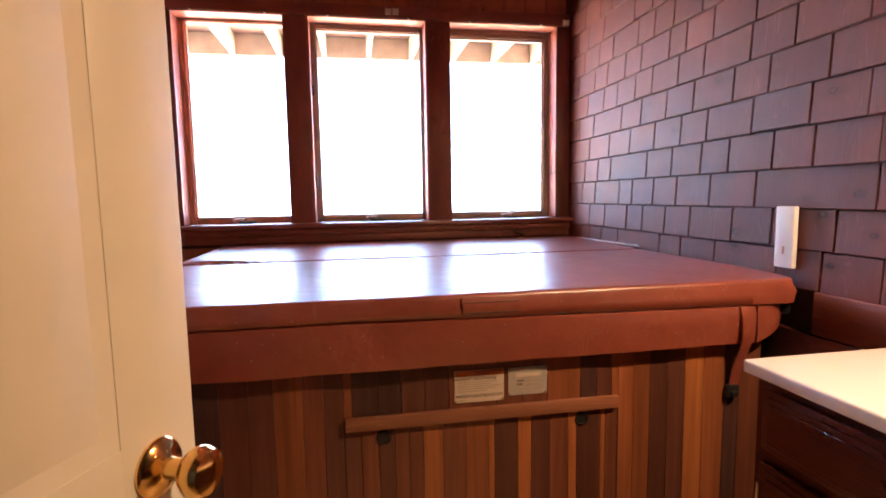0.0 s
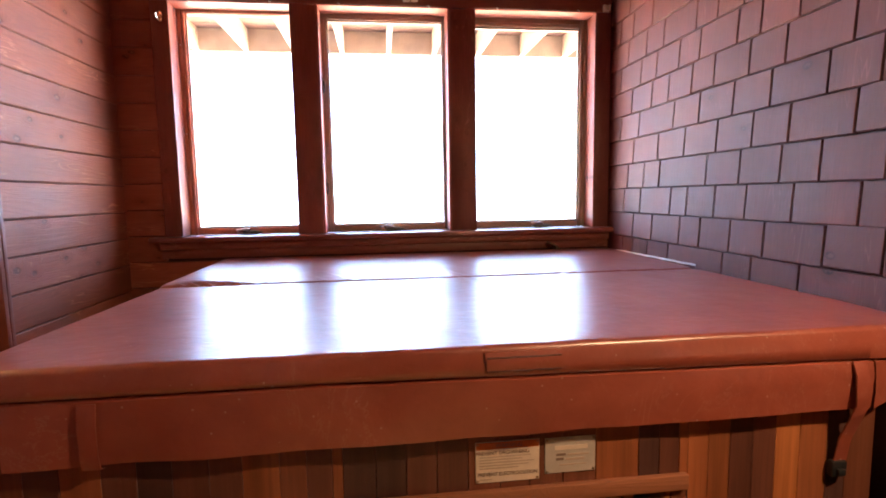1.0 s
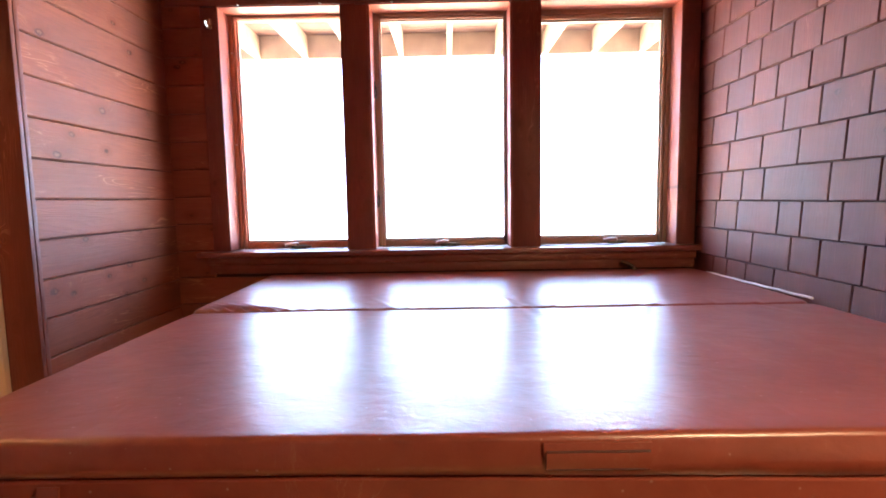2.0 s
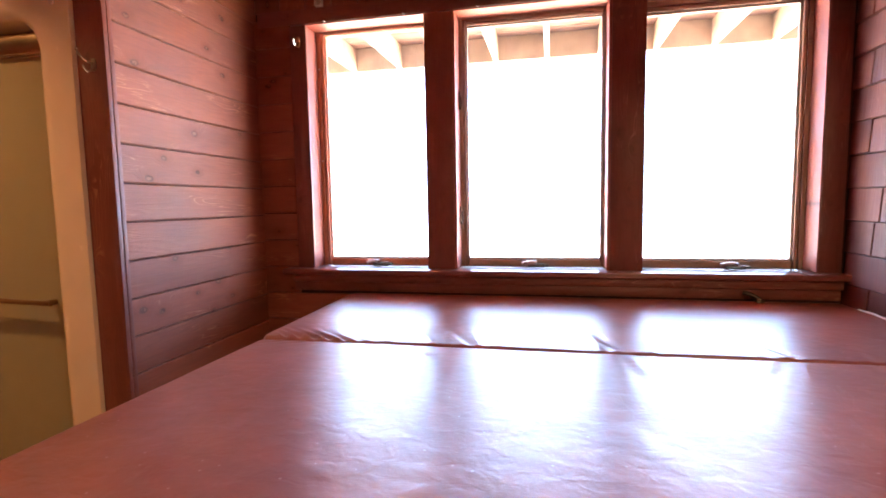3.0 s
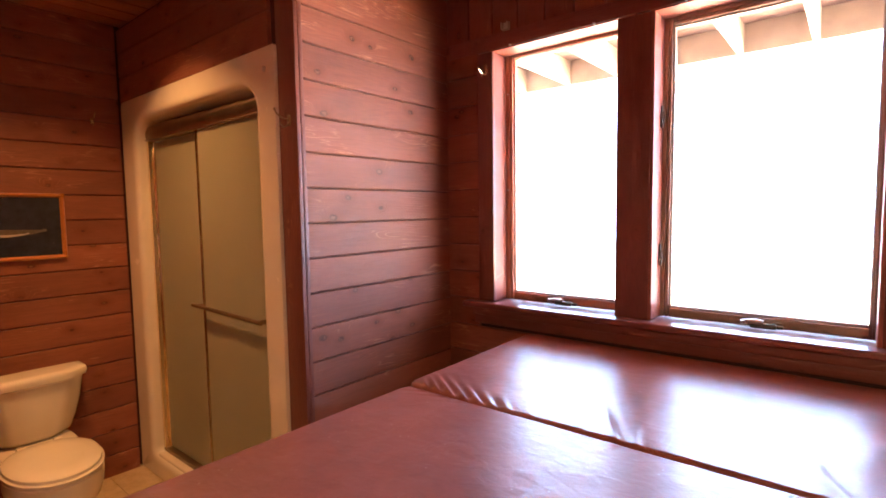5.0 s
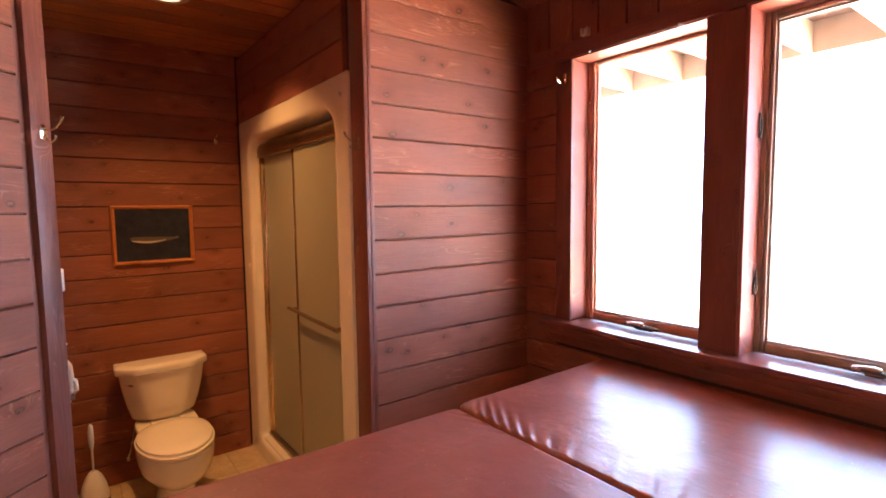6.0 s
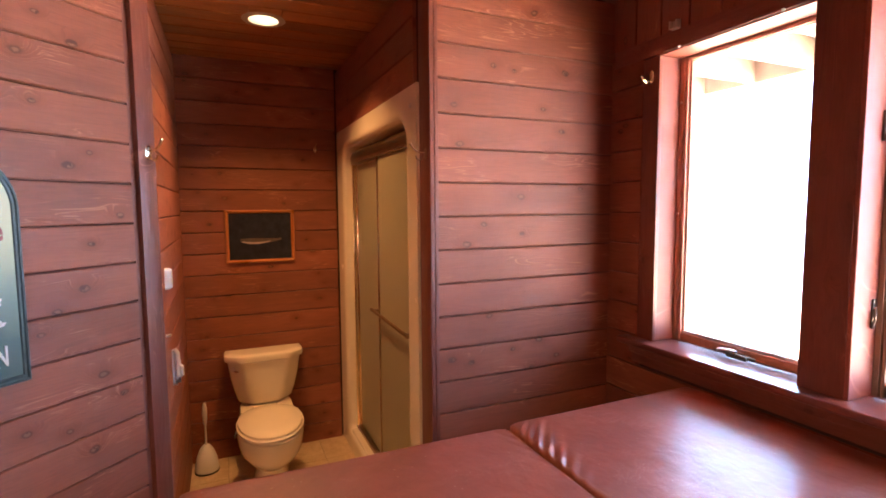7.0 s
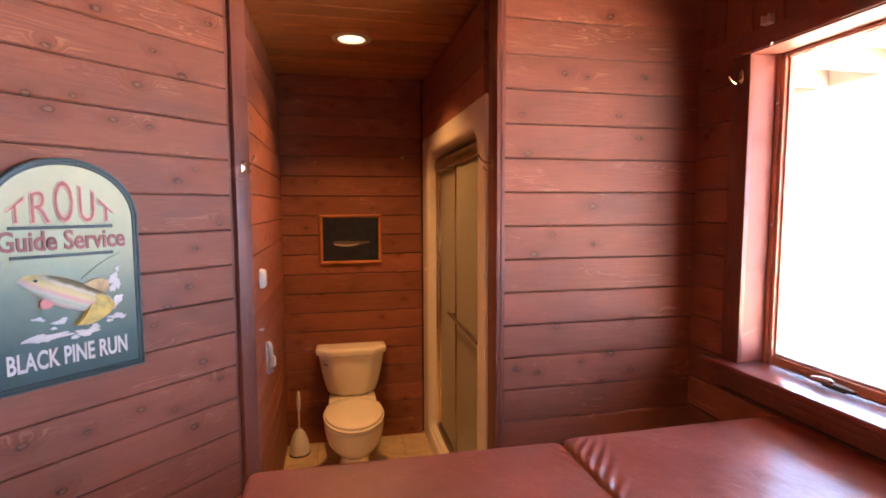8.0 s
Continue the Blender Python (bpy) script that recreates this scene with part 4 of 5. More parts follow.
for a, b in rails:
    bars.append(block(ST - 0.001, DW - ST + 0.001, 0.0003, T - 0.0003, a, b))
bars.append(block(DW / 2 - 0.045, DW / 2 + 0.045, 0.0006, T - 0.0006, 0.1, HT - 0.05))
part("leaf", moved(join(*bars), dm), door_paint, door)
for (a, b), (c_, d_) in zip(rails, rails[1:]):
    for x0, x1 in ((ST, DW / 2 - 0.045), (DW / 2 + 0.045, DW - ST)):
        part("panel", moved(join(block(x0 - 0.002, x1 + 0.002, 0.0014, T - 0.0014, b - 0.002, c_ + 0.002), block(x0 + 0.022, x1 - 0.022, 0.0007, T - 0.0007, b + 0.022, c_ - 0.022, 0.0006, 2)), dm), door_paint, door)
for side in (-1, 1):
    km = dm @ Matrix.Translation((DW - 0.062, 0.0 if side < 0 else T, 0.938)) @ pose(0, 0, 0, 90 if side < 0 else -90)
    kb = part("knob", turned([(0.0, 0.030), (0.012, 0.030), (0.0125, 0.036), (0.022, 0.041), (0.028, 0.050), (0.0285, 0.058), (0.024, 0.066), (0.012, 0.071), (0.001, 0.072)], km, 32), brass, door, "polished brass door knob")
    part("rosette", turned([(0.033, 0.0), (0.033, 0.003), (0.029, 0.008), (0.018, 0.011), (0.0125, 0.014), (0.0115, 0.033)], km, 32), brass, kb)
for z in (0.25, 1.0, 1.78):
    part("hinge", moved(join(tube([(-0.004, -0.004, z - 0.045), (-0.004, -0.004, z + 0.045)], 0.006), block(-0.002, -0.0005, 0.0, 0.03, z - 0.045, z + 0.045)), dm), brass, door)

# ---- toilet alcove: shower ----
stile_metal = plain("light_bronze_metal", (0.44, 0.34, 0.23), 0.25, 1.0, vary=0.1)
sh = thing("shower_stall", (-2.1, 2.6, 0.0), "cream acrylic shower stall with bronze-framed obscure glass sliding doors", "shower")
SX, SZ = (-2.948, -1.330), (0.0, 2.226)
IX, IZ = (-2.755, -1.490), (0.125, 2.095)


def frame_loop(x0, x1, z0, z1, y, rt, rb, count=12):
    pts = []
    for cx, cz, r, a0 in ((x1 - rt, z1 - rt, rt, 0), (x0 + rt, z1 - rt, rt, 90), (x0 + rb, z0 + rb, rb, 180), (x1 - rb, z0 + rb, rb, 270)):
        for i in range(count):
            a = radians(a0 + 90 * i / (count - 1))
            pts.append(Vector((cx + r * math.cos(a), y, cz + r * math.sin(a))))
    return pts


y0 = YSH - 0.004
loops = [frame_loop(*SX, *SZ, y0 + 0.03, 0.03, 0.004), frame_loop(*SX, *SZ, y0 + 0.008, 0.03, 0.004), frame_loop(SX[0] + 0.008, SX[1] - 0.008, SZ[0] + 0.008, SZ[1] - 0.008, y0, 0.025, 0.004)]
for d, dy in ((0.05, 0.0), (0.03, 0.001), (0.014, 0.006), (0.004, 0.016), (0.0, 0.032), (-0.004, 0.10)):
    loops.append(frame_loop(IX[0] - d, IX[1] + d, IZ[0] - d * 0.8, IZ[1] + d, y0 + dy, 0.12 + d, 0.05 + d * 0.5))
part("surround", loft(loops, False, False), acrylic, sh)
part("stall", join(block(IX[0] - 0.12, IX[0] - 0.10, y0 + 0.05, 3.26, 0, 2.2), block(IX[1] + 0.02, IX[1] + 0.04, y0 + 0.05, 3.26, 0, 2.2), block(IX[0] - 0.1, IX[1] + 0.02, 3.24, 3.26, 0, 2.2),
                   block(IX[0] - 0.1, IX[1] + 0.02, y0 + 0.05, 3.24, 0.0, 0.07), block(IX[0] - 0.1, IX[1] + 0.02, y0 + 0.05, 3.24, 2.16, 2.2)), acrylic, sh)
part("curb", block(IX[0] - 0.03, IX[1] + 0.01, y0 + 0.018, y0 + 0.125, 0.07, 0.135, 0.012, 3), acrylic, sh)
yd = y0 + 0.075
hr = []
for i in range(15):     # rolled head rail: round in front, flat behind
    a = math.pi * (0.5 + i / 14)
    hr.append((yd - 0.006 + 0.018 * math.cos(a), 2.026 + 0.044 * math.sin(a)))
hr += [(yd + 0.030, 1.982), (yd + 0.030, 2.070)]
part("header_rail", join(prism(hr, "x", IX[0] + 0.010, IX[1] - 0.003), block(IX[0] + 0.010, IX[1] - 0.003, yd - 0.027, yd - 0.012, 1.984, 1.992, 0.002, 1)), bronze, sh, "rolled bronze sliding door header")
part("bottom_track", block(IX[0] + 0.01, IX[1] - 0.01, yd - 0.018, yd + 0.028, 0.135, 0.158, 0.003), bronze, sh)
part("wall_channel", block(IX[0] + 0.001, IX[0] + 0.026, yd - 0.016, yd + 0.026, 0.158, 1.985, 0.003), pale_gold, sh, "bright metal jamb channel")
part("wall_channel", block(IX[1] - 0.018, IX[1] - 0.001, yd - 0.016, yd + 0.026, 0.158, 1.985, 0.003), bronze, sh)
for xa, xb, yy in ((-2.155, IX[1] - 0.018, yd - 0.010), (IX[0] + 0.026, -2.09, yd + 0.014)):
    dd = part("door", block(xa, xb, yy, yy + 0.006, 0.162, 1.985), obscure, sh, "obscure tan glass sliding panel")
    for x in (xa, xb - 0.014):
        part("stile", block(x, x + 0.017, yy - 0.007, yy + 0.012, 0.160, 1.986, 0.004), pale_gold if x < IX[0] + 0.1 else stile_metal, dd)
tb = part("towel_bar", tube([(-2.20, yd - 0.048, 1.090), (-1.555, yd - 0.048, 1.075)], 0.010, 12), bronze, sh, "bronze towel bar")
for x, z in ((-2.145, 1.089), (-1.575, 1.0755)):
    part("bracket", block(x - 0.009, x + 0.009, yd - 0.048, yd - 0.008, z - 0.010, z + 0.010, 0.003), bronze, tb)
part("screw_cap", turned([(0.012, 0), (0.010, 0.004), (0.002, 0.006)], Matrix.Translation((-1.405, y0, 2.135)) @ FRONT, 16), steel, sh)

# ---- toilet ----
TY = 1.765
toi = thing("toilet", (-2.5, TY, 0.0), "cream porcelain two-piece toilet with its lid down", "toilet")


def tank_outline(x0, x1, half, cut, z, r=0.022):
    """Plan of the tank: straight back, front corners cut off at a slant, all corners eased."""
    pts = [(x0, -half), (x1 - cut * 0.8, -half), (x1, -half + cut), (x1, half - cut), (x1 - cut * 0.8, half), (x0, half)]
    out = []
    for k, p in enumerate(pts):
        p, a, b = Vector(p), Vector(pts[k - 1]), Vector(pts[(k + 1) % len(pts)])
        u, w = (a - p).normalized(), (b - p).normalized()
        for q in range(5):
            f = q / 4
            e = p + u * r * (1 - f) ** 2 + w * r * f ** 2
            out.append(Vector((e.x, TY + e.y, z)))
    return out


part("tank", loft([tank_outline(-2.90 + d, -2.705 - g, hh, 0.085, z) for z, d, g, hh in ((0.405, 0.03, 0.070, 0.150), (0.412, 0.015, 0.050, 0.160), (0.43, 0.005, 0.038, 0.172), (0.50, 0.0, 0.020, 0.192), (0.60, 0.0, 0.006, 0.213), (0.706, 0.0, 0.0, 0.228))]), porcelain, toi)
part("tank_lid", loft([tank_outline(-2.905 + d, -2.690 - g, hh, 0.090, z) for z, d, g, hh in ((0.7065, 0.010, 0.010, 0.234), (0.711, 0.0, 0.002, 0.244), (0.732, 0.0, 0.0, 0.248), (0.747, 0.002, 0.003, 0.245), (0.755, 0.012, 0.012, 0.236), (0.758, 0.04, 0.04, 0.20))]), porcelain, toi)
part("flush_lever", join(turned([(0.014, 0), (0.014, 0.006), (0.007, 0.014)], Matrix.Translation((-2.748, TY - 0.192, 0.668)) @ pose(0, 0, 0, 0, 90) @ pose(0, 0, 0, 40), 16), tube([(-2.728, TY - 0.205, 0.668), (-2.716, TY - 0.195, 0.666), (-2.690, TY - 0.165, 0.660)], 0.007, 8)), steel, toi, "metal flush lever")
bowl = []
for z, cx, a, b, p, tp in ((0.0, -2.50, 0.225, 0.112, 2.8, -0.05), (0.03, -2.50, 0.215, 0.102, 2.6, -0.05), (0.10, -2.51, 0.185, 0.097, 2.4, 0.0), (0.155, -2.50, 0.185, 0.100, 2.3, 0.0), (0.190, -2.47, 0.205, 0.120, 2.2, 0.04),
                           (0.225, -2.445, 0.238, 0.152, 2.15, 0.07), (0.262, -2.435, 0.258, 0.176, 2.15, 0.09), (0.31, -2.432, 0.266, 0.188, 2.15, 0.09), (0.355, -2.432, 0.269, 0.193, 2.15, 0.09), (0.378, -2.432, 0.267, 0.191, 2.15, 0.09), (0.385, -2.432, 0.258, 0.183, 2.15, 0.09)):
    bowl.append(ring(cx, TY, z, a, b, p, 48, tp))
part("bowl", loft(bowl), porcelain, toi)
part("deck", loft([ring(-2.735, TY, z, a, b, 4.0, 40) for z, a, b in ((0.25, 0.10, 0.09), (0.33, 0.13, 0.14), (0.39, 0.14, 0.165), (0.402, 0.135, 0.16))]), porcelain, toi)
part("seat", loft([ring(-2.432, TY, z, a, b, 2.15, 48, 0.09) for z, a, b in ((0.386, 0.262, 0.188), (0.388, 0.268, 0.194), (0.402, 0.268, 0.194), (0.405, 0.262, 0.188))]), porcelain, toi)
part("lid", loft([ring(-2.436, TY, z, a, b, 2.15, 48, 0.09) for z, a, b in ((0.406, 0.250, 0.178), (0.408, 0.258, 0.186), (0.420, 0.256, 0.184), (0.428, 0.235, 0.165), (0.431, 0.16, 0.11))]), porcelain, toi)
for s_ in (-1, 1):
    part("hinge", block(-2.70, -2.655, TY + s_ * 0.075 - 0.018, TY + s_ * 0.075 + 0.018, 0.402, 0.430, 0.006, 2), porcelain, toi)
part("supply_pipe", tube([(-2.90, TY - 0.20, 0.16), (-2.86, TY - 0.20, 0.16), (-2.84, TY - 0.19, 0.22), (-2.83, TY - 0.15, 0.41)], 0.006, 8), steel, toi)

br = thing("toilet_brush", (-2.81, 1.392, 0.0), "white plastic toilet brush standing in its holder", "brush")
part("holder", loft([ring(-2.81, 1.392, z, a, a * 0.92, 2.2, 32) for z, a in ((0.002, 0.066), (0.008, 0.077), (0.04, 0.076), (0.09, 0.066), (0.14, 0.046), (0.168, 0.026), (0.174, 0.016))]), white_plastic, br)
part("foot_ring", loft([ring(-2.81, 1.392, z, a, a * 0.92, 2.2, 32) for z, a in ((0.0, 0.077), (0.002, 0.081), (0.010, 0.080), (0.012, 0.076))]), black_rubber, br)
part("handle", turned([(0.006, 0.17), (0.006, 0.30), (0.009, 0.31), (0.014, 0.35), (0.015, 0.40), (0.011, 0.44), (0.004, 0.452)], Matrix.Translation((-2.81, 1.392, 0.0)), 16), white_plastic, br)

dv = thing("night_light", (-1.85, YL, 1.335), "white plastic plug-in device on the alcove wall", "device")
part("case", loft([[Vector((p.x, YL + (p.z - 0) * 1.0, p.y)) for p in ring(-1.85, 1.385, z, a, b, 4.0, 28)] for z, a, b in ((0.0, 0.036, 0.048), (0.018, 0.035, 0.047), (0.028, 0.028, 0.040))]), white_plastic, dv)
hk = thing("paper_holder", (-1.965, YL, 0.84), "white plastic wall holder with a curved hook", "holder")
part("back", block(-1.985, -1.955, YL, YL + 0.008, 0.86, 1.03, 0.003, 2), white_plastic, hk)
part("arm", join(tube([(-1.970, YL + 0.010, 1.030), (-1.970, YL + 0.021, 1.012), (-1.970, YL + 0.024, 0.96), (-1.970, YL + 0.023, 0.90), (-1.970, YL + 0.010, 0.862)], 0.016, 12, flat=0.8),
                 tube([(-1.970, YL + 0.026, 0.955), (-1.970, YL + 0.038, 0.945), (-1.970, YL + 0.040, 0.905), (-1.970, YL + 0.026, 0.872)], 0.013, 12, flat=0.8)), white_plastic, hk)
pg = thing("wall_peg", (-1.76, YL, 1.14), "tiny white plastic peg on the alcove wall", "peg")
part("stem", tube([(-1.76, YL - 0.001, 1.146), (-1.76, YL + 0.016, 1.146), (-1.76, YL + 0.020, 1.152)], 0.006, 10), white_plastic, pg)

pic = thing("framed_picture", (XBACK, 1.78, 1.33), "small dark picture in an orange pine frame", "picture")
py, pz, ph, pw = 1.781, 1.506, 0.178, 0.221
part("frame", join(*[moved(prism([(0.0, 0.0), (0.022, 0.0), (0.022, 0.008), (0.012, 0.020), (0.004, 0.020), (0.0, 0.012)], "z", -L, L), m) for L, m in (
    (pw, Matrix.Translation((XBACK, py, pz + ph)) @ Matrix(((0, 1, 0, 0), (0, 0, 1, 0), (-1, 0, 0, 0), (0, 0, 0, 1)))), (pw, Matrix.Translation((XBACK, py, pz - ph)) @ Matrix(((0, 1, 0, 0), (0, 0, 1, 0), (1, 0, 0, 0), (0, 0, 0, 1)))),
    (ph, Matrix.Translation((XBACK, py + pw, pz)) @ Matrix(((0, 1, 0, 0), (-1, 0, 0, 0), (0, 0, 1, 0), (0, 0, 0, 1)))), (ph, Matrix.Translation((XBACK, py - pw, pz)) @ Matrix(((0, 1, 0, 0), (1, 0, 0, 0), (0, 0, 1, 0), (0, 0, 0, 1)))))]), wood_picture, pic)
part("print", block(XBACK + 0.002, XBACK + 0.008, py - pw + 0.02, py + pw - 0.02, pz - ph + 0.02, pz + ph - 0.02), plain("dark_slate_print", (0.022, 0.026, 0.034), 0.25, vary=0.3, scale=20.0), pic)


def spindle(y0, y1, zc, thick, x, depth, bend=0.0, count=26):
    """A flat pointed form, thick in the middle, in the plane of a west wall."""
    bm = bmesh.new()
    up, lo = [], []
    for i in range(count + 1):
        f = i / count
        h = thick * (math.sin(math.pi * f ** 0.8) ** 0.8 * 0.5 + (0.12 if f > 0.93 else 0.0)) + 0.001
        zz = zc + bend * math.sin(math.pi * f)
        up.append((y0 + (y1 - y0) * f, zz + h))
        lo.append((y0 + (y1 - y0) * f, zz - h))
    return prism(up + lo[::-1], "x", x, x + depth)


part("pale_shape", spindle(py - 0.13, py + 0.135, pz - 0.02, 0.034, XBACK + 0.008, 0.0012, -0.012), plain("dun_print", (0.10, 0.075, 0.05), 0.4, vary=0.3, scale=40.0), pic)
part("pale_edge", spindle(py - 0.125, py + 0.06, pz - 0.034, 0.010, XBACK + 0.0092, 0.0008, -0.012), plain("pale_print_edge", (0.55, 0.45, 0.32), 0.4), pic)

cl = thing("ceiling_light", (-2.03, 1.78, TOP), "lit round recessed ceiling light with a white trim ring", "lamp")
can_white = plain("white_metal_trim", (0.50, 0.42, 0.32), 0.4)
part("trim_ring", loft([ring(LX, LY, TOP + z, q, q, 2.0, 40) for q, z in ((0.073, 0.0), (0.074, -0.004), (0.080, -0.006), (0.100, -0.003), (0.108, 0.0))], False, False), can_white, cl)
part("baffle", loft([ring(LX, LY, TOP + z, q, q, 2.0, 40) for q, z in ((0.0735, -0.002), (0.073, 0.03), (0.072, 0.090))], False, False), can_white, cl)
part("lens", loft([ring(LX, LY, TOP + z, q, q, 2.0, 40) for q, z in ((0.0715, 0.090), (0.0715, 0.083), (0.05, 0.081))]), lamp_glow, cl, "glowing lens")

# ---- hooks ----
def coat_hook(at, turn, big=1.0, material=None, single=False):
    """A brass double hook: upper arm that sweeps out and up, lower curl; local -y faces the room."""
    material = material or brass
    h = tagged(thing("coat_hook", at, "small brass coat hook screwed to the woodwork", "hook"), group="coat hooks")
    m = Matrix.Translation(at) @ pose(0, 0, 0, 0, 0, turn) @ Matrix.Scale(big, 4)
    part("plate", moved(loft([[Vector((p.x, -p.z, p.y)) for p in ring(0, 0, z, a, b, 2.6, 20)] for z, a, b in ((0.0, 0.011, 0.022), (0.003, 0.011, 0.022), (0.005, 0.007, 0.017))]), m), material, h)
    if single:
        part("arm", moved(tube([(0, -0.004, -0.002), (0, -0.012, -0.016), (0, -0.026, -0.022), (0, -0.042, -0.015), (0, -0.050, -0.002)], 0.0034, 8), m), material, h)
        return h
    part("upper_arm", moved(tube([(0, -0.004, 0.006), (0, -0.022, 0.004), (0, -0.042, 0.010), (0, -0.058, 0.024), (0, -0.064, 0.034)], 0.0032, 8), m), material, h)
    part("lower_arm", moved(tube([(0, -0.004, -0.008), (0, -0.014, -0.022), (0, -0.028, -0.028), (0, -0.040, -0.020), (0, -0.043, -0.010)], 0.0032, 8), m), material, h)
    part("tip", moved(turned([(0.001, 0.030), (0.005, 0.034), (0.005, 0.038), (0.001, 0.042)], Matrix.Translation((0, -0.064, 0))), m), material, h)
    return h


at0 = BO - BE * 0.056 + BN * 0.018
coat_hook((at0.x, at0.y, 1.905), 135, 1.15, pale_gold)
coat_hook((-1.262, 2.322, 1.915), 0, 1.0, bronze)
coat_hook((-0.985, YC, 2.248), 0, 1.2, pale_gold, True)
coat_hook((XBACK, 2.16, 2.10), 90, 0.9, pale_gold)

# curtain clips on the header and cup hooks along the casing heads
clip_mat = plain("cloudy_plastic", (0.62, 0.50, 0.40), 0.2)
for x, z in ((0.296, 2.372), (0.340, 2.374), (1.444, 2.352), (-0.862, 2.425)):
    c = tagged(thing("curtain_clip", (x, YC - 0.003, z), "small cloudy plastic curtain rod bracket", "bracket"), group="curtain brackets")
    part("body", join(block(x - 0.019, x + 0.019, YC - 0.007, YC + 0.0015, z - 0.019, z + 0.019, 0.002), block(x - 0.019, x - 0.013, YC - 0.026, YC - 0.006, z - 0.017, z + 0.017, 0.002), block(x + 0.013, x + 0.019, YC - 0.026, YC - 0.006, z - 0.017, z + 0.017, 0.002), block(x - 0.014, x + 0.014, YC - 0.026, YC - 0.006, z - 0.019, z - 0.014, 0.002)), clip_mat, c)
for a, b in OPEN:
    for f in (0.17, 0.84):
        x = a + (b - a) * f
        c = tagged(thing("cup_hook", (x, YC, HEAD + 0.008), "tiny white cup hook above the window", "hook"), group="cup hooks above the windows")
        part("hook", tube([(x, YC - 0.002, HEAD + 0.010), (x, YC - 0.014, HEAD + 0.006), (x + 0.006, YC - 0.018, HEAD - 0.002), (x + 0.010, YC - 0.012, HEAD + 0.004)], 0.0022, 8), white_plastic, c)

# ---- sign ----
SY, SA, SB, SM, SXF = 0.660, 0.258, 1.128, 1.700, 0.0
sg_ = Nodes("painted_green_fade")
spz = sg_.node("SeparateXYZ", Vector=sg_.node("TexCoord").outputs["Object"])
fade = sg_.ramp(sg_.math("MULTIPLY_ADD", sg_.noise(sg_.coords(False), 14.0, 4.0), 0.08, sg_.math("MULTIPLY", spz.outputs[2], 1.36)), (0.0, (0.028, 0.075, 0.075)), (0.22, (0.05, 0.115, 0.105)), (0.45, (0.20, 0.30, 0.22)), (0.62, (0.42, 0.51, 0.32)), (1.0, (0.56, 0.62, 0.38)))
sign_face = sg_.done(fade, 0.42)
sign_rim = plain("dark_green_rim", (0.022, 0.050, 0.050), 0.4, vary=0.2)
sign_at = Vector((-1.032, 0.834)) + BN * 0.002
SIGN = Matrix.Translation((sign_at.x, sign_at.y, 1.188)) @ Matrix(((BN.x, -BE.x, 0, 0), (BN.y, -BE.y, 0, 0), (0, 0, 1, 0), (0, 0, 0, 1))) @ Matrix.Diagonal((1.0, 0.814, 0.897, 1.0)) @ Matrix.Translation((0, -SY, -SB))
sg = thing("wall_sign", (sign_at.x, sign_at.y, 1.188), "arched green wooden sign with raised lettering and a carved relief", "sign")


def arch(inset, count=28):
    pts = [(SY - SA + inset, SB + inset), (SY + SA - inset, SB + inset)]
    for i in range(count + 1):
        t = math.pi * i / count
        pts.append((SY + (SA - inset) * math.cos(t), SM + (0.214 - inset) * math.sin(t)))
    return pts


def spart(name, bm, material, parent, label=""):
    return part(name, moved(bm, SIGN), material, parent, label)


spart("board", prism(arch(0.012), "x", SXF, SXF + 0.018), sign_face, sg)
rim_loops = [[Vector((x, p[0], p[1])) for p in arch(d)] for d, x in ((0.0, SXF), (0.0, SXF + 0.022), (0.004, SXF + 0.027), (0.010, SXF + 0.027), (0.013, SXF + 0.022), (0.020, SXF + 0.022), (0.024, SXF + 0.018), (0.024, SXF + 0.010))]
spart("rim", loft(rim_loops, False, False), sign_rim, sg)
XF = SXF + 0.018
WEST = Matrix(((0, 0, 1, 0), (1, 0, 0, 0), (0, 1, 0, 0), (0, 0, 0, 1)))
red_letter = plain("dusty_red_paint", (0.40, 0.13, 0.10), 0.5, vary=0.2, scale=30.0)
brown_letter = plain("rose_brown_paint", (0.30, 0.11, 0.10), 0.5, vary=0.2, scale=30.0)
white_letter = plain("off_white_paint", (0.72, 0.74, 0.72), 0.5)
outline_letter = plain("pale_pink_edge", (0.62, 0.42, 0.33), 0.4, vary=0.15, scale=30.0)


def glyph(ch, y0, y1, z0, z1, tilt, x, deep, swell):
    """One raised letter fitted into a box, its head following the arch."""
    bm = words(ch, 1.0, Matrix.Identity(4), 1.0, 1.0, swell)
    xs, ys = [w.co.x for w in bm.verts], [w.co.y for w in bm.verts]
    for w in bm.verts:
        u, t = (w.co.x - min(xs)) / (max(xs) - min(xs)), (w.co.y - min(ys)) / (max(ys) - min(ys))
        w.co = Vector((x + (deep if w.co.z > 0 else 0.0), y0 + (y1 - y0) * u, z0 + (z1 - z0) * t + tilt * (u - 0.5) * t * t))
    return bm


for ch, y0, y1, top, tilt in (("T", 0.472, 0.532, 1.758, 0.050), ("R", 0.545, 0.610, 1.803, 0.018), ("O", 0.619, 0.688, 1.838, 0.0), ("U", 0.700, 0.760, 1.812, -0.020), ("T", 0.768, 0.828, 1.752, -0.052)):
    ed = spart("letter", glyph(ch, y0, y1, 1.688, top, tilt, XF - 0.001, 0.0035, 0.030), outline_letter, sg, "raised letter with pale edges")
    spart("letter_face", glyph(ch, y0 + 0.005, y1 - 0.005, 1.693, top - 0.005, tilt, XF, 0.0045, -0.012), red_letter, ed, "dusty red letter face")
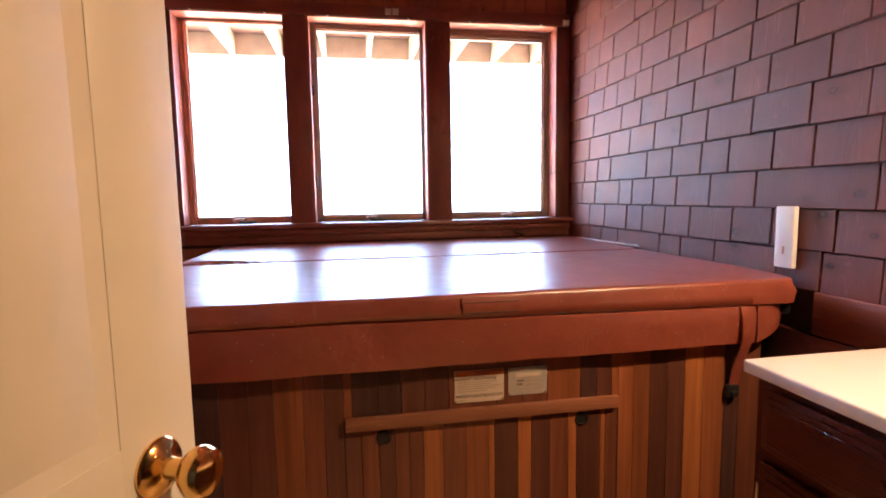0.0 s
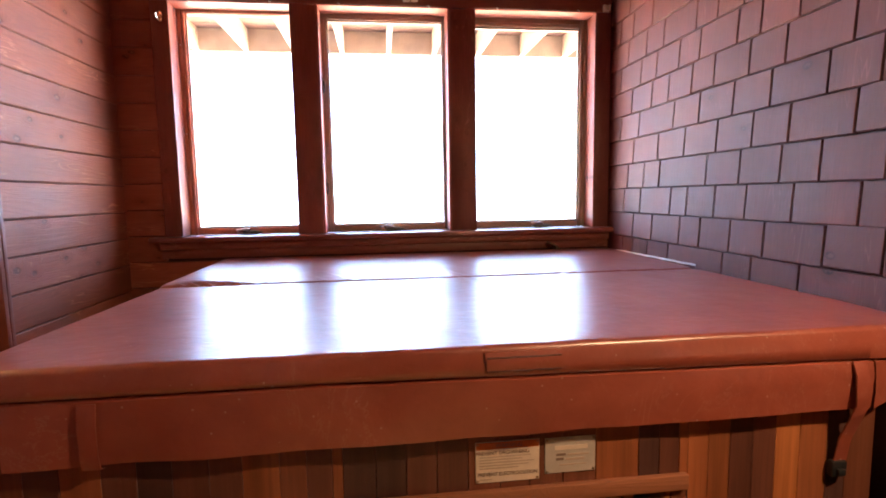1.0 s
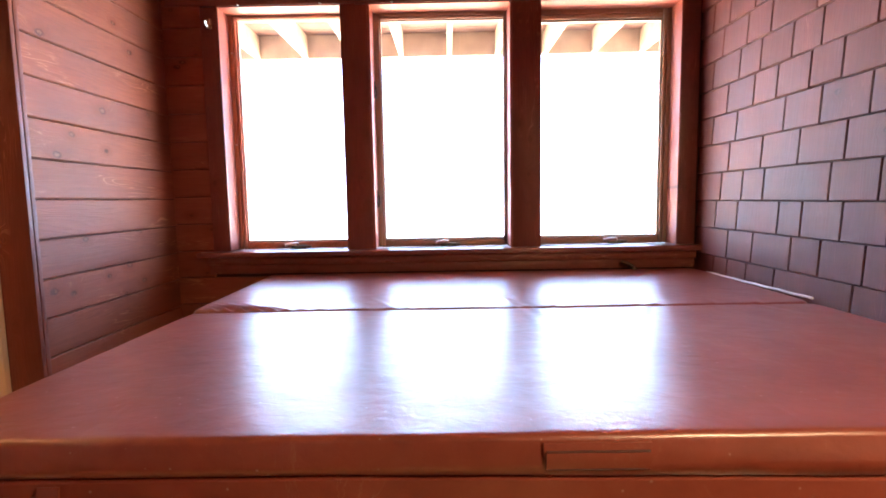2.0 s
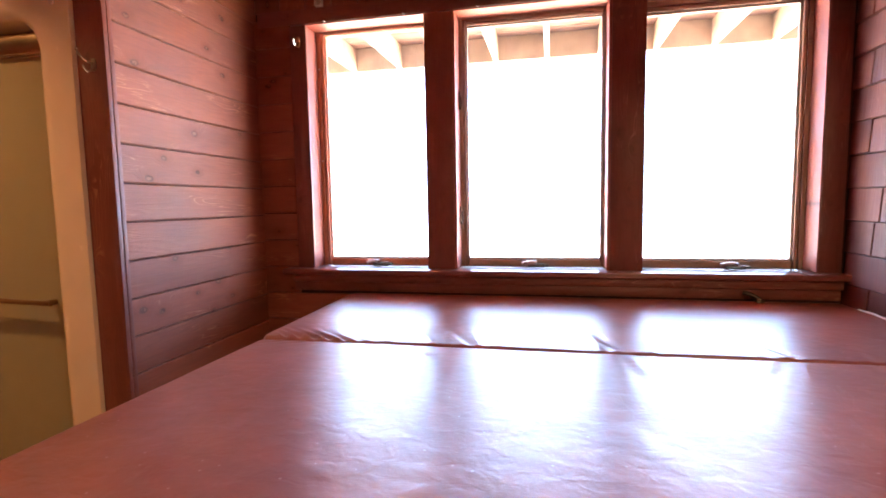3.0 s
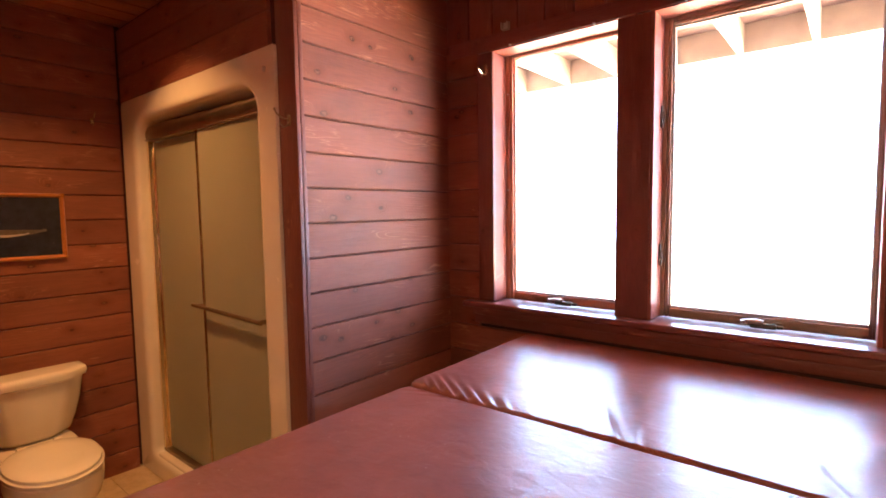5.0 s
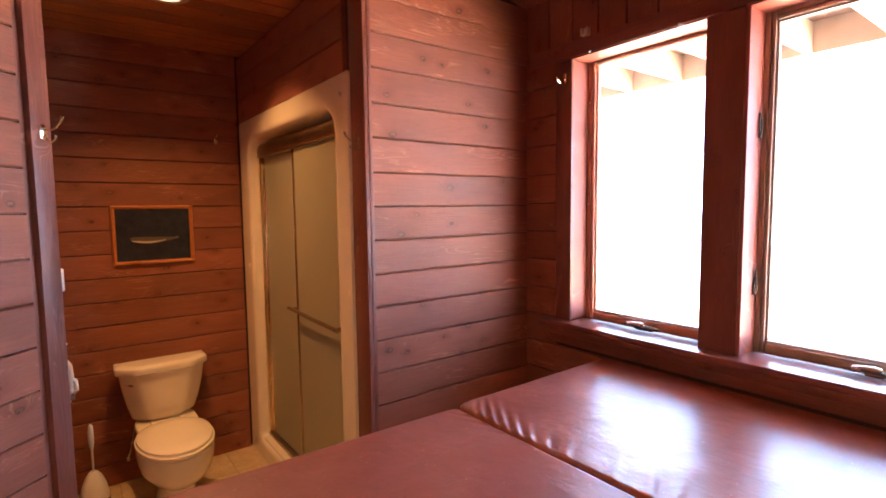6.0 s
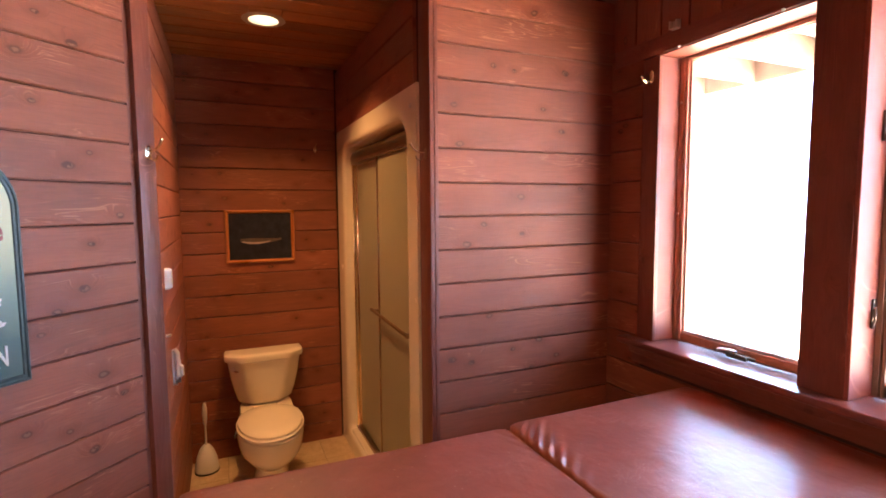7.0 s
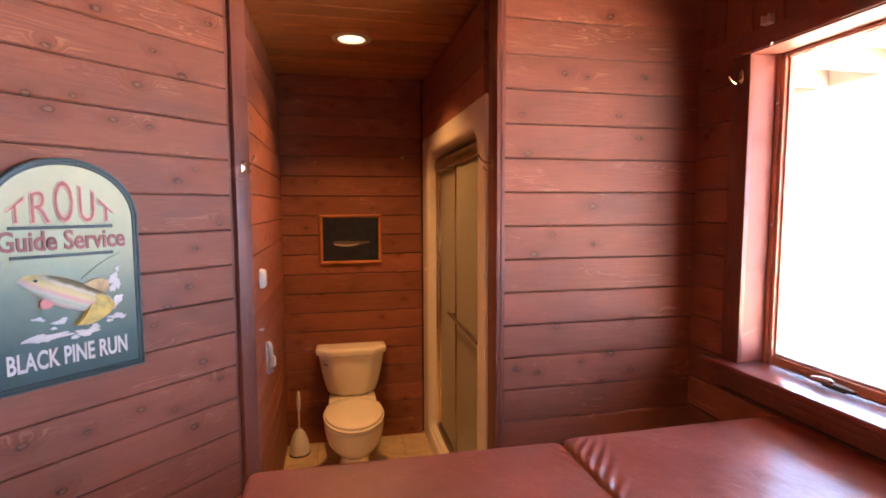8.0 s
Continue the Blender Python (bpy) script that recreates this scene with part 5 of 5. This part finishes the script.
spart("line", block(XF, XF + 0.006, 0.477, 0.818, 1.670, 1.681, 0.001, 1), sign_rim, sg)
spart("letters", words("Guide Service", 0.094, Matrix.Translation((XF + 0.002, 0.652, 1.627)) @ WEST, 0.002, 0.80, 0.002), brown_letter, sg)
spart("line", block(XF, XF + 0.006, 0.477, 0.815, 1.572, 1.583, 0.001, 1), sign_rim, sg)
spart("letters", words("BLACK PINE RUN", 0.090, Matrix.Translation((XF + 0.002, 0.648, 1.222)) @ WEST, 0.002, 0.585, 0.0018), white_letter, sg)

def relief(spine, deep, steps=5):
    """A rounded form along a bent spine of (y, z, half width)."""
    pts = []
    for k in range(len(spine) - 1):
        p0, p1, p2, p3 = (Vector(spine[max(0, min(len(spine) - 1, k + d))]) for d in (-1, 0, 1, 2))
        for q in range(steps):
            t = q / steps
            pts.append(0.5 * ((2 * p1) + (p2 - p0) * t + (2 * p0 - 5 * p1 + 4 * p2 - p3) * t * t + (3 * p1 - p0 - 3 * p2 + p3) * t ** 3))
    pts.append(Vector(spine[-1]))
    rings = []
    for k, p in enumerate(pts):
        a, b = pts[max(0, k - 1)], pts[min(len(pts) - 1, k + 1)]
        d = Vector((b.x - a.x, b.y - a.y)).normalized()
        w = max(0.002, p.z)
        rings.append([Vector((XF + max(0.0, math.sin(g)) * deep * min(1.0, w / 0.04), p.x - d.y * math.cos(g) * w, p.y + d.x * math.cos(g) * w)) for g in [2 * math.pi * q / 16 for q in range(16)]])
    return loft(rings)


fb = Nodes("painted_relief")
fz = fb.node("SeparateXYZ", Vector=fb.node("TexCoord").outputs["Object"])
band = fb.math("MULTIPLY_ADD", fz.outputs[1], 0.782, fb.math("MULTIPLY", fz.outputs[2], 1.115))
band = fb.math("MULTIPLY_ADD", fb.noise(fb.coords(False), 40.0, 3.0), 0.012, band)
fc = fb.ramp(fb.math("MULTIPLY_ADD", band, 8.33, -2.13), (0.0, (0.74, 0.72, 0.66)), (0.26, (0.76, 0.74, 0.68)), (0.36, (0.50, 0.63, 0.52)), (0.46, (0.66, 0.68, 0.58)), (0.56, (0.74, 0.50, 0.45)), (0.66, (0.72, 0.60, 0.26)), (0.80, (0.58, 0.50, 0.20)), (0.88, (0.66, 0.62, 0.46)), (0.95, (0.20, 0.19, 0.11)))
relief_paint = fb.done(fc, 0.35)
gold = plain("gold_paint", (0.60, 0.47, 0.10), 0.4, vary=0.3, scale=40.0)
spart("relief", relief(((0.494, 1.499, 0.003), (0.508, 1.497, 0.015), (0.535, 1.490, 0.029), (0.585, 1.470, 0.043), (0.645, 1.442, 0.051), (0.712, 1.414, 0.046), (0.765, 1.396, 0.034), (0.800, 1.374, 0.017), (0.806, 1.362, 0.008)), 0.022), relief_paint, sg, "raised painted form in yellow, pink and white")
spart("relief_fin", loft([[Vector((XF + d, 0.735 + (y - 0.735) * q, 1.372 + (z - 1.372) * q)) for y, z in ((0.712, 1.392), (0.690, 1.352), (0.660, 1.326), (0.700, 1.321), (0.742, 1.330), (0.786, 1.353), (0.806, 1.384), (0.790, 1.406), (0.768, 1.424), (0.738, 1.432), (0.734, 1.408))] for d, q in ((0.0, 1.0), (0.016, 1.0), (0.022, 0.93))]), gold, sg)
spart("relief_fin", prism([(0.700, 1.468), (0.730, 1.483), (0.762, 1.485), (0.788, 1.471), (0.790, 1.442), (0.770, 1.430)], "x", XF, XF + 0.009), plain("olive_paint", (0.50, 0.38, 0.17), 0.4, vary=0.3, scale=40.0), sg)
spart("relief_fin", loft([[Vector((XF + d, p.x, p.y)) for p in ring(0.577, 1.416, 0, 0.024 * q, 0.018 * q, 2.2, 16, 0.2)] for d, q in ((0.0, 1.0), (0.009, 0.95), (0.012, 0.6))]), plain("pink_paint", (0.72, 0.30, 0.27), 0.4), sg)
spart("eye", loft([[Vector((XF + d, p.x, p.y)) for p in ring(0.542, 1.499, 0, 0.006 * q, 0.005 * q, 2.0, 12)] for d, q in ((0.008, 1.0), (0.0195, 1.0), (0.021, 0.5))]), sign_rim, sg)
spart("thin_line", tube([(XF + 0.0006, 0.695 + 0.145 * i / 8, 1.487 + 0.085 * i / 8 + 0.010 * math.sin(math.pi * i / 8)) for i in range(9)], 0.0012, 6), sign_rim, sg)
rs = random.Random(5)


def splash(yy, zz, a, b):
    out = []
    for q in range(18):
        t = 2 * math.pi * q / 18
        k = 1.0 + 0.35 * math.sin(3 * t + yy * 90) * rs.random() + 0.18 * math.sin(5 * t + zz * 70)
        out.append((yy + a * k * math.cos(t), zz + b * k * math.sin(t)))
    bm = loft([[Vector((XF + d, yy + (p[0] - yy) * q, zz + (p[1] - zz) * q)) for p in out] for d, q in ((-0.001, 1.0), (0.002, 1.0), (0.003, 0.85))])
    spart("splash", bm, white_letter, sg)


for at3 in ((0.827, 1.513, 0.006, 0.009), (0.814, 1.474, 0.016, 0.019), (0.824, 1.452, 0.011, 0.011), (0.806, 1.442, 0.010, 0.011), (0.829, 1.401, 0.013, 0.011), (0.813, 1.385, 0.010, 0.009), (0.816, 1.335, 0.023, 0.008), (0.838, 1.329, 0.011, 0.006), (0.788, 1.322, 0.010, 0.005),
            (0.706, 1.294, 0.034, 0.010), (0.735, 1.309, 0.014, 0.008), (0.662, 1.283, 0.011, 0.006), (0.602, 1.300, 0.046, 0.007), (0.538, 1.300, 0.030, 0.011), (0.572, 1.293, 0.020, 0.007), (0.614, 1.345, 0.019, 0.006), (0.630, 1.352, 0.008, 0.007), (0.546, 1.366, 0.015, 0.005), (0.562, 1.359, 0.006, 0.004), (0.595, 1.326, 0.009, 0.004)):
    splash(at3[0], at3[1], at3[2] * 1.25, at3[3] * 1.25)

# ---- boards, tiles and shingles ----
def board_mesh(length, high=PITCH, thick=0.018, chamfer=0.0045, gap=0.0022, material=wood_wall):
    """A board along x from 0, face at y = -thick with chamfered long edges, from z = 0 up."""
    z0, z1, c = gap, high - gap, chamfer
    sec = [(0.0, z0), (-thick + c, z0), (-thick, z0 + c), (-thick, z1 - c * 0.6), (-thick + c * 0.6, z1), (0.0, z1)]
    return mesh_of("board", prism(sec, "x", 0.0, length), material, 0)


def board_wall(parent, start, turn, length, z_from, z_to, shift=0.0, pitch=PITCH, material=wood_wall):
    me = board_mesh(length, pitch, material=material)
    k0 = math.floor((z_from - LINE - shift) / pitch)
    z = LINE + shift + k0 * pitch
    jit = random.Random(len(parent.name) * 7 + 3)
    while z < z_to - 0.02:
        if z > z_from - 0.06:
            piece("board", me, pose(start[0], start[1], z, 0, 0, turn) @ Matrix.Translation((0, -0.0012 * jit.random(), 0)), parent)
        z += pitch


board_wall(wall_west, (XA - 0.018, 2.359), 90, YN - 2.359 - 0.001, 0.0, 2.60, material=wood_west)
at0 = BO + BE * (J0 - 0.022) - BN * 0.018
board_wall(wall_sign, (at0.x, at0.y), 135, J0 - 0.024, 0.0, 2.90, -0.0266, 0.1424, wood_sign)
board_wall(wall_back, (XBACK - 0.018, YL), 90, 2.302 - YL, 0.0, TOP, 0.022)
board_wall(wall_alcove, (-1.516, YL - 0.018), 180, -1.516 - XBACK - 0.001, 0.0, TOP, 0.0)
board_wall(wall_shower, (XBACK, YSH + 0.018), 0, 1.572, 2.24, TOP, 0.0)
board_wall(wall_north, (XA + 0.001, YN), 0, -1.037 - XA, 0.96, 2.30, 0.01)
board_wall(wall_north, (XA + 0.001, YN), 0, XR - 0.014 - XA, 0.0, 0.96, 0.01)

me_up = board_mesh(0.26)
x = XA + 0.002
while x < 1.44:
    piece("board", me_up, Matrix.Translation((x, YN, 2.408)) @ Matrix(((0, 0, 1, 0), (0, 1, 0, 0), (1, 0, 0, 0), (0, 0, 0, 1))), wall_north)
    x += PITCH

# shingles on the east wall: courses of uneven widths, thick at the butt
COURSE = 0.1335
JOINTS = {
    0: (1.20, 1.39, 1.56, 1.87, 2.09, 2.25, 2.64, 2.83, 2.98, 3.10), 1: (1.13, 1.35, 1.59, 1.78, 2.03, 2.21, 2.40, 2.55, 2.79, 2.98),
    2: (1.23, 1.67, 1.91, 2.13, 2.31, 2.50, 2.63, 2.91, 3.09), 3: (1.23, 1.44, 1.60, 1.81, 1.97, 2.17, 2.37, 2.73, 2.88, 3.05),
    4: (1.27, 1.46, 1.70, 1.94, 2.11, 2.31, 2.53, 2.75, 2.99), 5: (1.22, 1.40, 1.63, 1.80, 2.03, 2.22, 2.43, 2.62, 2.94, 3.14),
    6: (1.28, 1.53, 1.72, 1.97, 2.14, 2.34, 2.49, 2.67, 2.82, 3.02), 7: (1.43, 1.70, 1.92, 2.09, 2.21, 2.44, 2.59, 2.78, 2.93, 3.15),
    8: (1.22, 1.42, 1.62, 1.80, 1.99, 2.18, 2.33, 2.47, 2.72, 2.88, 3.07), 9: (1.3, 1.55, 1.74, 1.95, 2.20, 2.35, 2.51, 2.83, 3.02, 3.16),
}
rng = random.Random(23)
made = {}


def shingle_mesh(w, hi):
    """A tapered shingle: butt at the foot stands proud, edges a little rounded."""
    key = (round(w, 2), hi)
    if key not in made:
        b, c = 0.020, 0.003
        sec = [(0.0, 0.0), (-b + c, 0.0), (-b, c), (-b * 0.5 - c, hi - 0.0045), (0.0, hi - 0.0045)]
        bm = prism(sec, "x", 0.0032, w - 0.0032)
        bmesh.ops.bevel(bm, geom=[e for e in bm.edges if all(abs(q.co.x - 0.0032) < 1e-6 and q.co.y < -0.005 for q in e.verts) or all(abs(q.co.x - w + 0.0032) < 1e-6 and q.co.y < -0.005 for q in e.verts)], offset=0.002, segments=1, affect="EDGES")
        made[key] = mesh_of("shingle", bm, wood_shingle, 0)
    return made[key]


for k in range(17):
    z = 0.922 + COURSE * k
    if k in JOINTS:
        cuts = [1.19 - 0.2 * (4 - i) + 0.05 * rng.random() for i in range(5) if 1.19 - 0.2 * (4 - i) < JOINTS[k][0] - 0.09] + list(JOINTS[k])
    else:
        cuts, y = [], 0.35 + 0.1 * rng.random()
        while y < 3.2:
            cuts.append(y)
            y += rng.choice((0.10, 0.13, 0.16, 0.19, 0.22, 0.25))
    cuts.append(YN - 0.001)
    for a, b in zip(cuts, cuts[1:]):
        if z + COURSE > roof_z(b) + 0.12:
            continue
        w = round(b - a, 2)
        if b == cuts[-1]:
            w = math.floor((b - a) * 100) / 100
        up = 0.004 if rng.random() < 0.07 else 0.0
        piece("shingle", shingle_mesh(w, COURSE), pose(XR + 0.012, a + w, z + up - 0.001 * rng.random(), 0, 0, -90) @ Matrix.Translation((0, -0.001 * rng.random(), 0)), wall_east)

# floor tiles with grout lines
TILE = 0.305
sec = block(0.002, TILE - 0.002, 0.002, TILE - 0.002, -0.006, 0.0, 0.0012, 1)
tile_me = mesh_of("tile", sec, tile_mat, 0)
for i in range(15):
    for j in range(-7, 11):
        x, y = XBACK + 0.005 + TILE * i, -0.005 + TILE * j
        if x > XR - 0.02 or y + TILE > YN or (x > -0.69 and y > 1.45) or (x < -1.6 and y > 2.35):
            continue
        piece("tile", tile_me, pose(x, y, 0.0), floor)
